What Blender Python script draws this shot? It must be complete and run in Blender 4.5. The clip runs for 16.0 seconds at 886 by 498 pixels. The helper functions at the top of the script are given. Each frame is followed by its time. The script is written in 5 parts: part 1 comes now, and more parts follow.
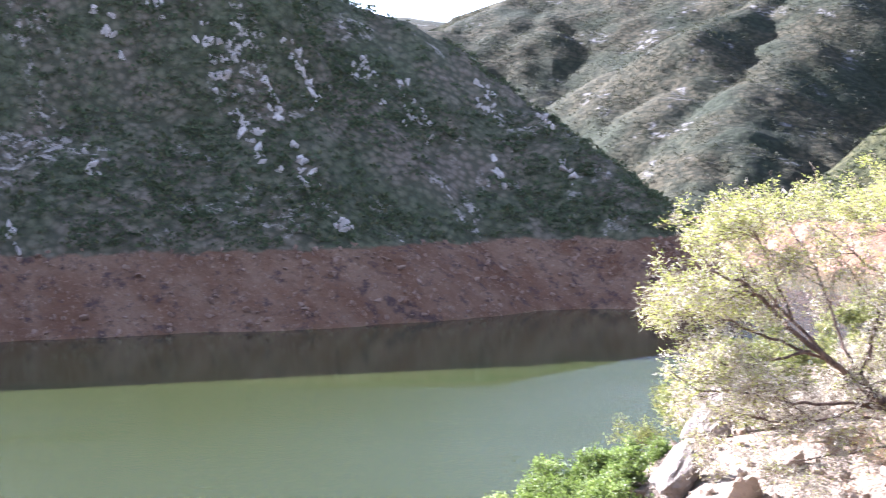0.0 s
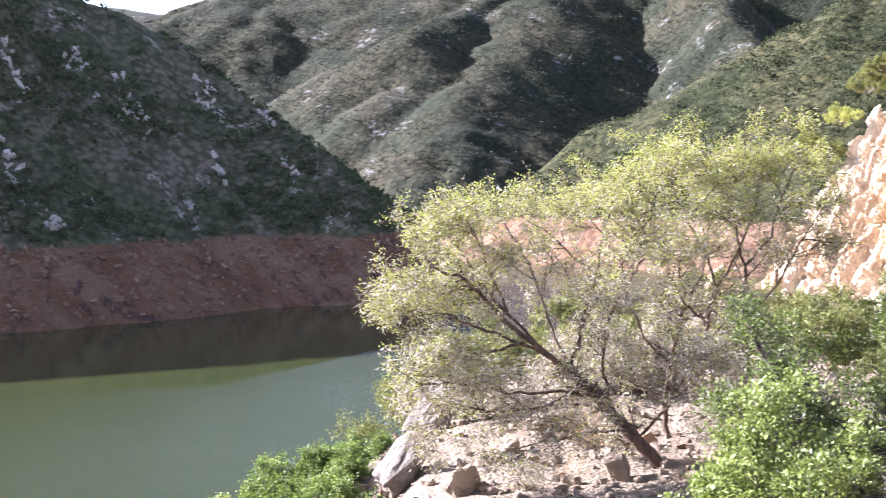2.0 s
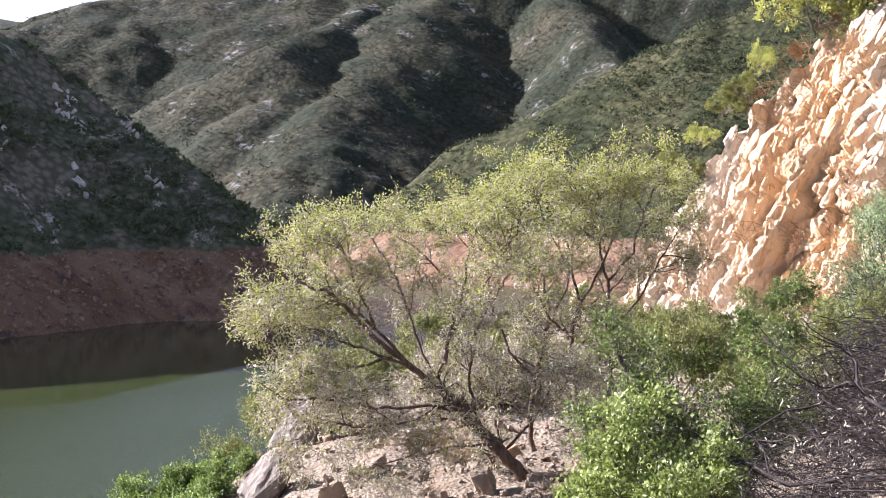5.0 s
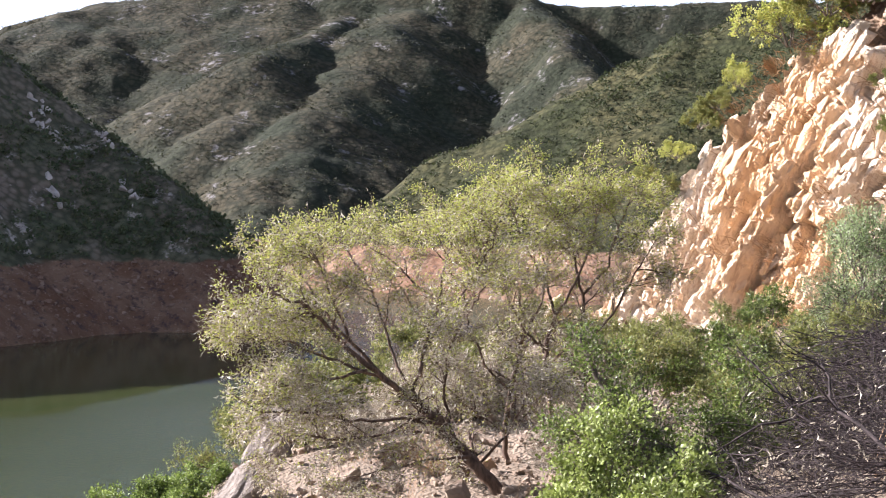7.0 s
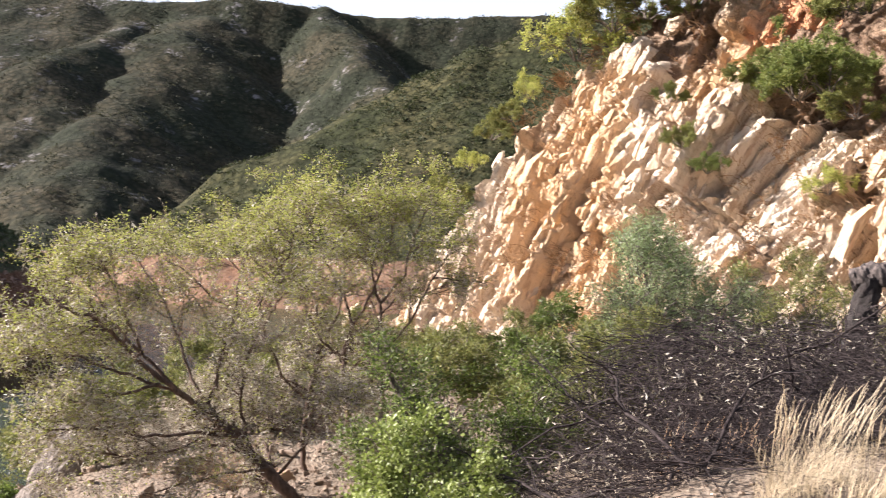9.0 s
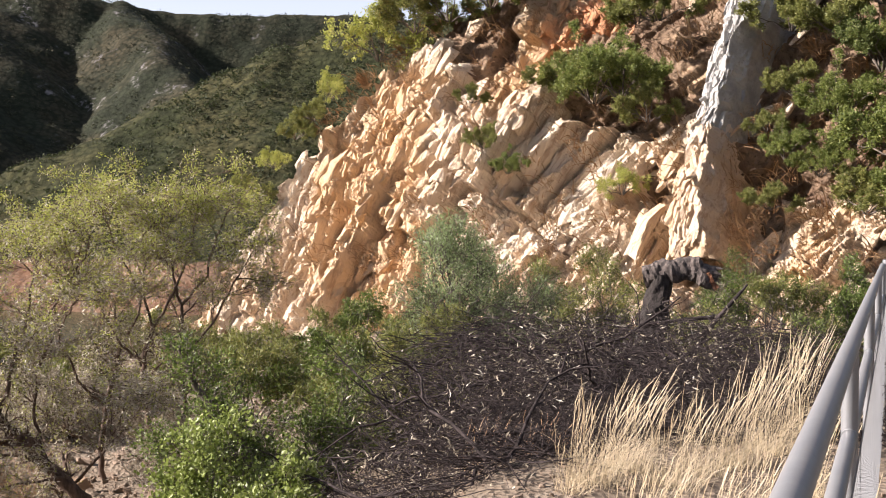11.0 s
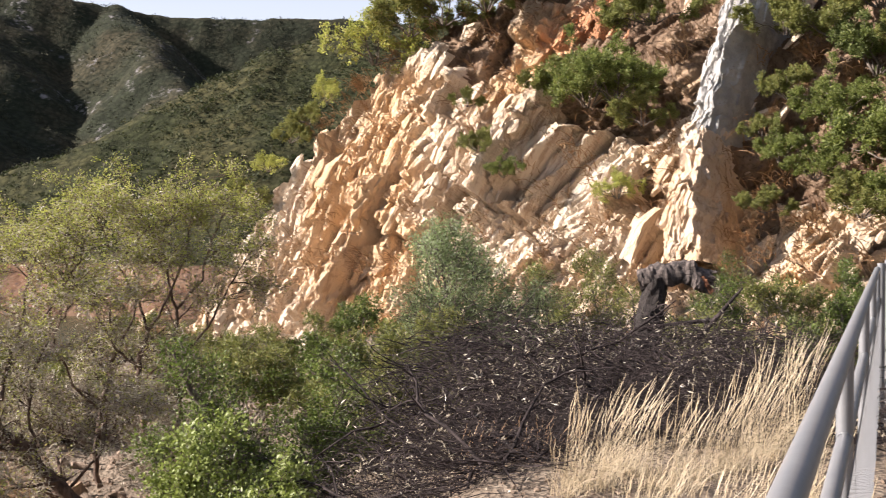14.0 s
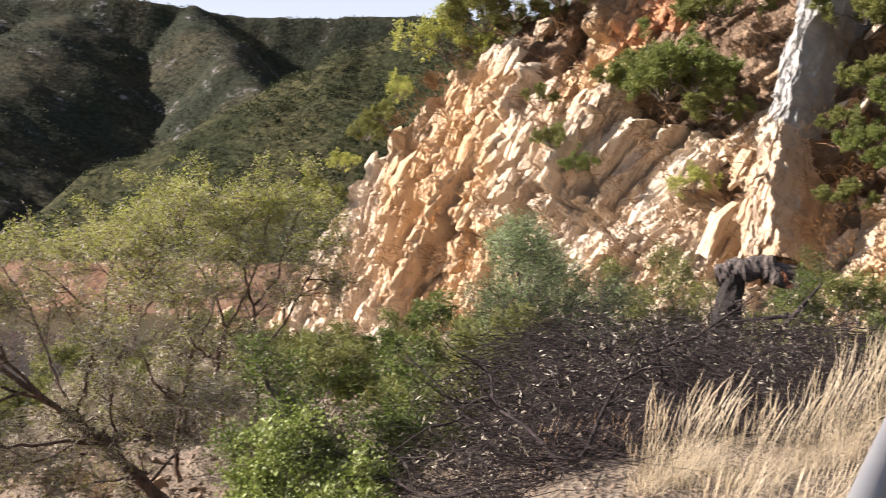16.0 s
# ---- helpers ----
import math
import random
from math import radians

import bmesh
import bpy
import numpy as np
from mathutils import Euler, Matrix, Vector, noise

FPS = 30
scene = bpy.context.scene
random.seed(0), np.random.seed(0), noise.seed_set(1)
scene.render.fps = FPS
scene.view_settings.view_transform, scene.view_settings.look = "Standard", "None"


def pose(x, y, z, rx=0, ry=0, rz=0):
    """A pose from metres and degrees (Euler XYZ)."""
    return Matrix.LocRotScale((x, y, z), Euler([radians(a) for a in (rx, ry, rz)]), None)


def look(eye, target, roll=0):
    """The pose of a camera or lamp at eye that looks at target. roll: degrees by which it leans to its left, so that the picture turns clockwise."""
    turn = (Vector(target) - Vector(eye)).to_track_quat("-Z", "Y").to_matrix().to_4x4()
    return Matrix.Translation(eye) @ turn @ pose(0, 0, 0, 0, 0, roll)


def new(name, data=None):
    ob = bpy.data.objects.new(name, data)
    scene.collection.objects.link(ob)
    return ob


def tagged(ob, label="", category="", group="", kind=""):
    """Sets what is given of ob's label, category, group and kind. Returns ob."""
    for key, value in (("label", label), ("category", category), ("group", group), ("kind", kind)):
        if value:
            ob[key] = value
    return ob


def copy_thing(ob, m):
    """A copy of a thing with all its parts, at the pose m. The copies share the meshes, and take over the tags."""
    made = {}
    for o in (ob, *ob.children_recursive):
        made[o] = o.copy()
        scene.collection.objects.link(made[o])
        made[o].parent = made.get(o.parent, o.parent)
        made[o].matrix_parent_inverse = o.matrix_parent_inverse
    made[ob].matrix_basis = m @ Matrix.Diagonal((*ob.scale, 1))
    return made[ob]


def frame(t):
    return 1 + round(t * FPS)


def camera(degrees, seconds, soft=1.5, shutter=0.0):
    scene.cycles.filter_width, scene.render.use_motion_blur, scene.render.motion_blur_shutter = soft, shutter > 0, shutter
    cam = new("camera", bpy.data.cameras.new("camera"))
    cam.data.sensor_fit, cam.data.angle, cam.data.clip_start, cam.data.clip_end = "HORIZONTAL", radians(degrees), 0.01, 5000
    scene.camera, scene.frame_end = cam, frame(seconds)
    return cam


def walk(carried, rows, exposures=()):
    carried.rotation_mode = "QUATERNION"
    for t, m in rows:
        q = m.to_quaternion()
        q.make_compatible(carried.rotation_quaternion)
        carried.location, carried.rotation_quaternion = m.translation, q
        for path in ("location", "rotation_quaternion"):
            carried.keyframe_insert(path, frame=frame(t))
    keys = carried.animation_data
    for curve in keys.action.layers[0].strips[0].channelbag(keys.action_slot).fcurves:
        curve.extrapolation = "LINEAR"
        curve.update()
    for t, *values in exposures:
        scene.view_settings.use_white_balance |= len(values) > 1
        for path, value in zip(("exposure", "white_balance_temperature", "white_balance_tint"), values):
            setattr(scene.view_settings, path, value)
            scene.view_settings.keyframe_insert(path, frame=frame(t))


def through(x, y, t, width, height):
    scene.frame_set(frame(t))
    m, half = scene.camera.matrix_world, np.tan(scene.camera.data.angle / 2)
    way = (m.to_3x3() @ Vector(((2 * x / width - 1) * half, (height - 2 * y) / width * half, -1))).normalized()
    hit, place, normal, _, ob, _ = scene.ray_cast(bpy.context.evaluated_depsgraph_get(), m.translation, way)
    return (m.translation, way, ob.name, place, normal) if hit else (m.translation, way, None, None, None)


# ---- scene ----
cam = camera(39.10, 16.0, soft=1.0, shutter=0.5)
EYE = (0.0, 0.0, 1.5)
TURNS = (  # seconds, heading, tilt, lean in degrees
    (0.0, -0.00, -2.80, -0.57),
    (0.5, 3.69, -2.97, -0.50),
    (1.0, 8.06, -3.06, -0.56),
    (1.5, 10.64, -3.09, -0.50),
    (2.0, 12.72, -3.04, -0.38),
    (2.5, 15.29, -2.96, -0.27),
    (3.0, 16.10, -2.85, -0.18),
    (3.5, 16.39, -2.69, -0.17),
    (4.0, 17.15, -2.58, 0.01),
    (4.5, 17.95, -2.53, 0.01),
    (4.7, 18.41, -2.47, 0.01),
    (7.0, 19.92, -1.78, 0.49),
    (7.5, 22.31, -1.45, 0.06),
    (8.0, 24.82, -1.37, 0.06),
    (8.5, 27.07, -1.35, 0.21),
    (9.0, 29.23, -1.28, 0.36),
    (9.5, 32.11, -1.22, 0.42),
    (10.0, 34.99, -1.22, 0.55),
    (10.2, 36.15, -1.21, 0.63),
    (12.3, 38.84, -1.27, 0.09),
    (12.5, 38.04, -1.24, 0.06),
    (13.0, 36.96, -1.12, 0.21),
    (13.5, 37.40, -1.06, 0.29),
    (14.0, 38.42, -1.08, 0.18),
    (14.5, 39.92, -1.09, 0.10),
    (15.0, 39.56, -1.15, 0.18),
    (15.5, 37.75, -1.23, -0.04),
    (16.0, 35.01, -1.25, -0.20),
)
walk(cam, [(t, pose(*EYE, 90 + p, 0, -h) @ pose(0, 0, 0, 0, 0, l)) for t, h, p, l in TURNS],
     [(0.0, 3.4, 5150, 21), (1.5, 3.0, 5250, 21), (3.0, 2.55, 5350, 20), (4.5, 2.33, 5400, 19), (7.0, 2.2, 5650, 19), (8.3, 2.12, 5850, 18), (9.5, 1.8, 6050, 18), (12.5, 1.58, 6150, 17), (16.0, 1.58, 6150, 17)])

# ---- sky and sun ----
SUN_AZ, SUN_EL = -54.0, 28.0
world = bpy.data.worlds.new("sky")
scene.world = world
world.use_nodes = True
wn, wl = world.node_tree.nodes, world.node_tree.links
wn.clear()
sky = wn.new("ShaderNodeTexSky")
sky.sky_type, sky.sun_disc = "NISHITA", False
sky.sun_elevation, sky.sun_rotation = radians(SUN_EL), radians(SUN_AZ)
sky.dust_density = 2.0
wc = wn.new("ShaderNodeTexCoord")
wm = wn.new("ShaderNodeMapping")
wm.inputs["Scale"].default_value = (1.0, 1.0, 3.0)
wx = wn.new("ShaderNodeTexNoise")
wx.inputs["Scale"].default_value, wx.inputs["Detail"].default_value = 2.6, 7.0
wr = wn.new("ShaderNodeMapRange")
wr.inputs["From Min"].default_value, wr.inputs["From Max"].default_value = 0.52, 0.65
wmix = wn.new("ShaderNodeMix")
wmix.data_type = "RGBA"
wmix.inputs["B"].default_value = (12.0, 12.4, 13.0, 1)
# pale haze towards the horizon
wz = wn.new("ShaderNodeSeparateXYZ")
wh = wn.new("ShaderNodeMapRange")
wh.inputs["From Min"].default_value, wh.inputs["From Max"].default_value = 0.06, 0.42
wh.inputs["To Min"].default_value, wh.inputs["To Max"].default_value = 0.72, 0.0
wmax = wn.new("ShaderNodeMath")
wmax.operation = "MAXIMUM"
bg = wn.new("ShaderNodeBackground")
bg.inputs["Strength"].default_value = 0.037
wo = wn.new("ShaderNodeOutputWorld")
for a, b in ((wc.outputs["Generated"], wm.inputs["Vector"]), (wm.outputs["Vector"], wx.inputs["Vector"]),
             (wx.outputs["Fac"], wr.inputs["Value"]), (wc.outputs["Generated"], wz.inputs["Vector"]), (wz.outputs["Z"], wh.inputs["Value"]), (wh.outputs["Result"], wmax.inputs[1]),
             (wr.outputs["Result"], wmax.inputs[0]), (wmax.outputs["Value"], wmix.inputs["Factor"]),
             (sky.outputs["Color"], wmix.inputs["A"]), (wmix.outputs["Result"], bg.inputs["Color"]),
             (bg.outputs["Background"], wo.inputs["Surface"])):
    wl.new(a, b)
sun = new("sun", bpy.data.lights.new("sun", "SUN"))
sun.data.energy, sun.data.angle, sun.data.color = 5.0, radians(0.6), (1.0, 0.915, 0.79)
sd = Vector((math.sin(radians(SUN_AZ)) * math.cos(radians(SUN_EL)), math.cos(radians(SUN_AZ)) * math.cos(radians(SUN_EL)), math.sin(radians(SUN_EL))))
sun.matrix_world = look(sd * 50, (0, 0, 0))


# ---- small tools ----
def hash3(ix, iy, iz, seed):
    n = (ix * 374761393 + iy * 668265263 + iz * 2147483647 + seed * 144665) & 0xFFFFFFFF
    n = ((n ^ (n >> 13)) * 1274126177) & 0xFFFFFFFF
    n = ((n ^ (n >> 16)) * 2246822519) & 0xFFFFFFFF
    return ((n ^ (n >> 15)) & 0xFFFFFF) / float(0xFFFFFF)


def vnoise(p, seed=0):
    """Smooth value noise in -1..1 at the rows of p (n, 3)."""
    i = np.floor(p).astype(np.int64)
    f = p - i
    f = f * f * f * (f * (f * 6 - 15) + 10)
    out = 0
    for dx in (0, 1):
        for dy in (0, 1):
            for dz in (0, 1):
                w = (f[:, 0] if dx else 1 - f[:, 0]) * (f[:, 1] if dy else 1 - f[:, 1]) * (f[:, 2] if dz else 1 - f[:, 2])
                out = out + w * hash3(i[:, 0] + dx, i[:, 1] + dy, i[:, 2] + dz, seed)
    return out * 2 - 1


def fbm(p, size, octaves=4, seed=0, gain=0.5):
    out, amp, q = 0, 1.0, p / size
    for k in range(octaves):
        out = out + amp * vnoise(q + 17.3 * k, seed + k)
        amp, q = amp * gain, q * 2.03
    return out


def flat(x, y):
    return np.stack([x, y, np.zeros_like(x)], 1)


def smooth(a, b, x):
    t = np.clip((x - a) / (b - a), 0, 1)
    return t * t * (3 - 2 * t)


def polar(az, r, el=None, z=0.0):
    """A place by its bearing, distance and elevation angle from the eye."""
    a = radians(az)
    return (r * math.sin(a), r * math.cos(a), z if el is None else EYE[2] + r * math.tan(radians(el)))


def mesh_object(name, verts, faces, mat, parent=None, shade=False, label="", category="", group="", kind=""):
    me = bpy.data.meshes.new(name)
    verts, faces = np.asarray(verts, np.float32), np.asarray(faces, np.int32)
    n, k = faces.shape
    me.vertices.add(len(verts))
    me.vertices.foreach_set("co", verts.ravel())
    me.loops.add(n * k)
    me.loops.foreach_set("vertex_index", faces.ravel())
    me.polygons.add(n)
    me.polygons.foreach_set("loop_start", np.arange(0, n * k, k, dtype=np.int32))
    me.polygons.foreach_set("use_smooth", np.full(n, bool(shade)))
    me.update(calc_edges=True)
    me.materials.append(mat)
    ob = new(name, me)
    if parent is not None:
        ob.parent = parent
    return tagged(ob, label, category, group, kind)


def part(name, bm, mat, parent, label=""):
    me = bpy.data.meshes.new(name)
    bm.to_mesh(me)
    bm.free()
    me.materials.append(mat)
    ob = new(name, me)
    ob.parent = parent
    return tagged(ob, label)


# ---- materials ----
class Mat:
    """A node material, built step by step."""

    def __init__(self, name, rough=0.9, spec=0.3):
        self.mat = bpy.data.materials.new(name)
        self.mat.use_nodes = True
        self.n, self.l = self.mat.node_tree.nodes, self.mat.node_tree.links
        self.b = self.n["Principled BSDF"]
        self.b.inputs["Roughness"].default_value = rough
        self.b.inputs["Specular IOR Level"].default_value = spec
        self.geo = self.n.new("ShaderNodeNewGeometry")
        self.info = self.n.new("ShaderNodeObjectInfo")
        self.pos = self.geo.outputs["Position"]

    def put(self, socket, value):
        if hasattr(value, "is_linked"):
            self.l.new(value, socket)
        elif isinstance(value, tuple) and len(value) == 3 and socket.type == "RGBA":
            socket.default_value = (*value, 1)
        else:
            socket.default_value = value

    def scaled(self, s, vec=None, rot=(0, 0, 0)):
        t = self.n.new("ShaderNodeMapping")
        self.put(t.inputs["Vector"], vec or self.pos)
        t.inputs["Rotation"].default_value = [radians(a) for a in rot]
        m = self.n.new("ShaderNodeMapping")
        self.l.new(t.outputs["Vector"], m.inputs["Vector"])
        m.inputs["Scale"].default_value = s
        return m.outputs["Vector"]

    def warped(self, amount, scale):
        """The position, pushed about by noise."""
        t = self.n.new("ShaderNodeTexNoise")
        self.put(t.inputs["Vector"], self.pos)
        t.inputs["Scale"].default_value, t.inputs["Detail"].default_value = scale, 3.0
        v = self.n.new("ShaderNodeVectorMath")
        v.operation = "MULTIPLY_ADD"
        self.l.new(t.outputs["Color"], v.inputs[0])
        v.inputs[1].default_value = (amount * 2, amount * 2, amount * 2)
        self.put(v.inputs[2], self.pos)
        return v.outputs["Vector"]

    def noise(self, scale, detail=4.0, rough=0.55, vec=None, dist=0.0):
        t = self.n.new("ShaderNodeTexNoise")
        self.put(t.inputs["Vector"], vec or self.pos)
        t.inputs["Scale"].default_value, t.inputs["Detail"].default_value = scale, detail
        t.inputs["Roughness"].default_value, t.inputs["Distortion"].default_value = rough, dist
        return t.outputs["Fac"]

    def voro(self, scale, vec=None, out="Distance", feature="F1"):
        t = self.n.new("ShaderNodeTexVoronoi")
        t.feature = feature
        self.put(t.inputs["Vector"], vec or self.pos)
        t.inputs["Scale"].default_value = scale
        return t.outputs[out]

    def ramp(self, fac, a, b, lo=0.0, hi=1.0):
        r = self.n.new("ShaderNodeMapRange")
        r.interpolation_type = "SMOOTHSTEP"
        self.put(r.inputs["Value"], fac)
        for k, v in (("From Min", a), ("From Max", b), ("To Min", lo), ("To Max", hi)):
            r.inputs[k].default_value = v
        return r.outputs["Result"]

    def math(self, op, a, b=0.0):
        m = self.n.new("ShaderNodeMath")
        m.operation = op
        self.put(m.inputs[0], a)
        self.put(m.inputs[1], b)
        return m.outputs[0]

    def mix(self, fac, a, b, mode="MIX"):
        m = self.n.new("ShaderNodeMix")
        m.data_type, m.blend_type = "RGBA", mode
        self.put(m.inputs["Factor"], fac)
        self.put(m.inputs["A"], a)
        self.put(m.inputs["B"], b)
        return m.outputs["Result"]

    def axis(self, k, vec=None):
        s = self.n.new("ShaderNodeSeparateXYZ")
        self.put(s.inputs[0], vec or self.pos)
        return s.outputs[k]

    def bump(self, height, strength, distance, normal=None):
        b = self.n.new("ShaderNodeBump")
        self.put(b.inputs["Height"], height)
        b.inputs["Strength"].default_value, b.inputs["Distance"].default_value = strength, distance
        if normal is not None:
            self.put(b.inputs["Normal"], normal)
        return b.outputs["Normal"]

    def done(self, color, normal=None):
        self.put(self.b.inputs["Base Color"], color)
        if normal is not None:
            self.put(self.b.inputs["Normal"], normal)
        return self.mat


WATER_Z, RIM_Z = -30.5, -13.0


def hill_material(name, green, dry, rock, rockiness, size):
    """Scrub-covered slope with rock showing through, and bare red rock below the old water line."""
    m = Mat(name, 0.95, 0.1)
    veg = m.mix(m.ramp(m.noise(0.035 / size, 5), 0.38, 0.62), green, dry)
    # darker green between bush cells: the shade of the gaps, painted in
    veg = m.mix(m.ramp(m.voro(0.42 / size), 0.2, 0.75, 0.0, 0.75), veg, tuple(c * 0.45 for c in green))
    streak = m.noise(0.05 / size, 6, 0.65, m.scaled((1.0, 1.0, 0.22), None, (0, 14, 0)))
    mask = m.math("MULTIPLY", m.ramp(streak, 0.62 - rockiness, 0.70 - rockiness), m.ramp(m.noise(0.35 / size, 4, 0.7), 0.50, 0.60))
    stone = m.mix(m.noise(0.6 / size, 5, 0.7), tuple(c * 0.55 for c in rock), rock)
    veg = m.mix(mask, veg, stone)
    bank_a = m.mix(m.ramp(m.noise(0.06, 6, 0.6, m.scaled((1.6, 1.6, 0.4), None, (0, 25, 0))), 0.35, 0.65), (0.125, 0.066, 0.038), (0.185, 0.118, 0.076))
    bank = m.mix(m.ramp(m.noise(0.7, 5, 0.75), 0.52, 0.75), bank_a, (0.27, 0.195, 0.14))
    bank = m.mix(m.ramp(m.noise(0.25, 5, 0.7), 0.52, 0.66), bank, (0.07, 0.046, 0.04))
    edge = m.math("ADD", m.axis(2), m.math("MULTIPLY", m.math("SUBTRACT", m.noise(0.12, 4), 0.5), 5.0))
    col = m.mix(m.ramp(edge, RIM_Z - 0.5, RIM_Z + 0.5), bank, veg)
    h = m.math("ADD", m.noise(0.9 / size, 5, 0.7), m.math("MULTIPLY", m.voro(0.42 / size), -0.8))
    return m.done(col, m.bump(h, 0.8 / size, 1.4))


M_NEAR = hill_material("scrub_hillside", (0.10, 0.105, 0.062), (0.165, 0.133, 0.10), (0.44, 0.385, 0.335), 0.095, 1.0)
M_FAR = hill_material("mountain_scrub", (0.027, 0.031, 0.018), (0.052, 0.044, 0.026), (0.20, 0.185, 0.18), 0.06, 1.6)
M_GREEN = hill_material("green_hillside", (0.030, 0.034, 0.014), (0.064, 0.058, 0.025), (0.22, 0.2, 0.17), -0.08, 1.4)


def water_material():
    """Green water, ruffled by wind on this side and calm under the far shore."""
    m = Mat("lake_water", 0.06, 0.5)
    m.b.inputs["IOR"].default_value = 1.33
    bend = m.math("MULTIPLY", m.math("MAXIMUM", m.math("SUBTRACT", m.axis(0), 8.0), 0.0), 0.9)
    line = m.math("SUBTRACT", m.axis(1), m.math("ADD", bend, m.math("MULTIPLY", m.noise(0.02, 3, 0.5, m.scaled((1.0, 0.3, 1.0))), 14.0)))
    open_water = m.math("MAXIMUM", m.ramp(line, 203, 190, 0.05, 1.0), m.ramp(m.axis(0), 45, 80))
    wind = m.math("MULTIPLY", open_water, m.ramp(m.noise(0.018, 3, 0.5, m.scaled((0.5, 1.6, 1.0))), 0.3, 0.6, 0.55, 1.0))
    rip = m.noise(1.6, 4, 0.6, m.scaled((1.0, 0.6, 1.0), None, (0, 0, 20)))
    col = m.mix(m.noise(0.012, 3), (0.026, 0.033, 0.010), (0.033, 0.040, 0.015))
    m.put(m.b.inputs["Roughness"], m.ramp(wind, 0.0, 1.0, 0.05, 0.16))
    n = m.n.new("ShaderNodeBump")
    m.put(n.inputs["Height"], rip)
    m.put(n.inputs["Strength"], wind)
    n.inputs["Distance"].default_value = 0.35
    return m.done(col, n.outputs["Normal"])


def soil_material():
    m = Mat("stony_soil", 0.95, 0.15)
    base = m.mix(m.ramp(m.noise(0.5, 6, 0.6), 0.35, 0.65), (0.11, 0.076, 0.052), (0.20, 0.15, 0.105))
    base = m.mix(m.ramp(m.noise(7, 5, 0.7), 0.5, 0.72), base, (0.30, 0.25, 0.19))
    base = m.mix(m.ramp(m.voro(22, None, "Distance"), 0.15, 0.45, 0.0, 0.6), base, (0.20, 0.16, 0.12))
    bank = m.mix(m.noise(0.4, 6, 0.7), (0.17, 0.085, 0.062), (0.28, 0.19, 0.15))
    col = m.mix(m.ramp(m.axis(2), RIM_Z - 1, RIM_Z + 1), bank, base)
    h = m.math("ADD", m.noise(9, 6, 0.75), m.voro(18))
    return m.done(col, m.bump(h, 0.7, 0.06))


BED = Vector((0.165, -0.47, 0.87)).normalized()
BED_TURN = tuple(math.degrees(a) for a in BED.rotation_difference(Vector((0, 0, 1))).to_euler())


def bedded(m, base):
    """Colour and relief of thin-bedded, cracked quartzite over a base colour."""
    run = m.scaled((1.0, 1.0, 0.16), None, BED_TURN)
    wide = m.scaled((1.0, 1.0, 0.4), None, BED_TURN)
    base = m.mix(m.ramp(m.noise(0.5, 5, 0.65, wide), 0.54, 0.66, 0.0, 0.35), base, (0.66, 0.60, 0.52))
    base = m.mix(m.ramp(m.noise(1.3, 5, 0.7, run), 0.62, 0.72, 0.0, 0.6), base, (0.42, 0.22, 0.12))
    crack = m.ramp(m.noise(5.5, 6, 0.75, run, 0.4), 0.50, 0.62, 0.0, 0.6)
    base = m.mix(crack, base, (0.34, 0.21, 0.13))
    base = m.mix(m.ramp(m.noise(22, 4, 0.8), 0.58, 0.75, 0.0, 0.35), base, (0.68, 0.58, 0.46))
    plates = m.scaled((1.0, 1.0, 0.24), m.warped(0.25, 1.1), BED_TURN)
    h = m.axis(0, m.voro(3.4, plates, "Color"))
    h = m.math("ADD", h, m.math("MULTIPLY", m.axis(1, m.voro(8.5, plates, "Color")), 0.45))
    h = m.math("ADD", h, m.math("MULTIPLY", m.ramp(m.voro(3.4, plates, "Distance", "DISTANCE_TO_EDGE"), 0.0, 0.04), 0.16))
    n = m.bump(m.math("ADD", h, m.math("MULTIPLY", m.noise(11.0, 6, 0.75, run), 0.8)), 1.0, 0.11)
    return m.done(base, m.bump(m.noise(30, 5, 0.8, run), 0.6, 0.02, n))


def earth_material():
    """Brown earth and dead litter between the rocks."""
    m = Mat("rocky_earth", 0.95, 0.1)
    col = m.mix(m.ramp(m.noise(1.2, 6, 0.65), 0.35, 0.65), (0.16, 0.10, 0.065), (0.30, 0.21, 0.14))
    col = m.mix(m.ramp(m.noise(9, 5, 0.75), 0.5, 0.7), col, (0.09, 0.065, 0.045))
    col = m.mix(m.ramp(m.noise(0.7, 5, 0.7), 0.56, 0.66), col, (0.44, 0.31, 0.20))
    return m.done(col, m.bump(m.math("ADD", m.noise(6, 7, 0.75), m.voro(4)), 0.9, 0.15))


M_WATER, M_SOIL, M_EARTH = water_material(), soil_material(), earth_material()

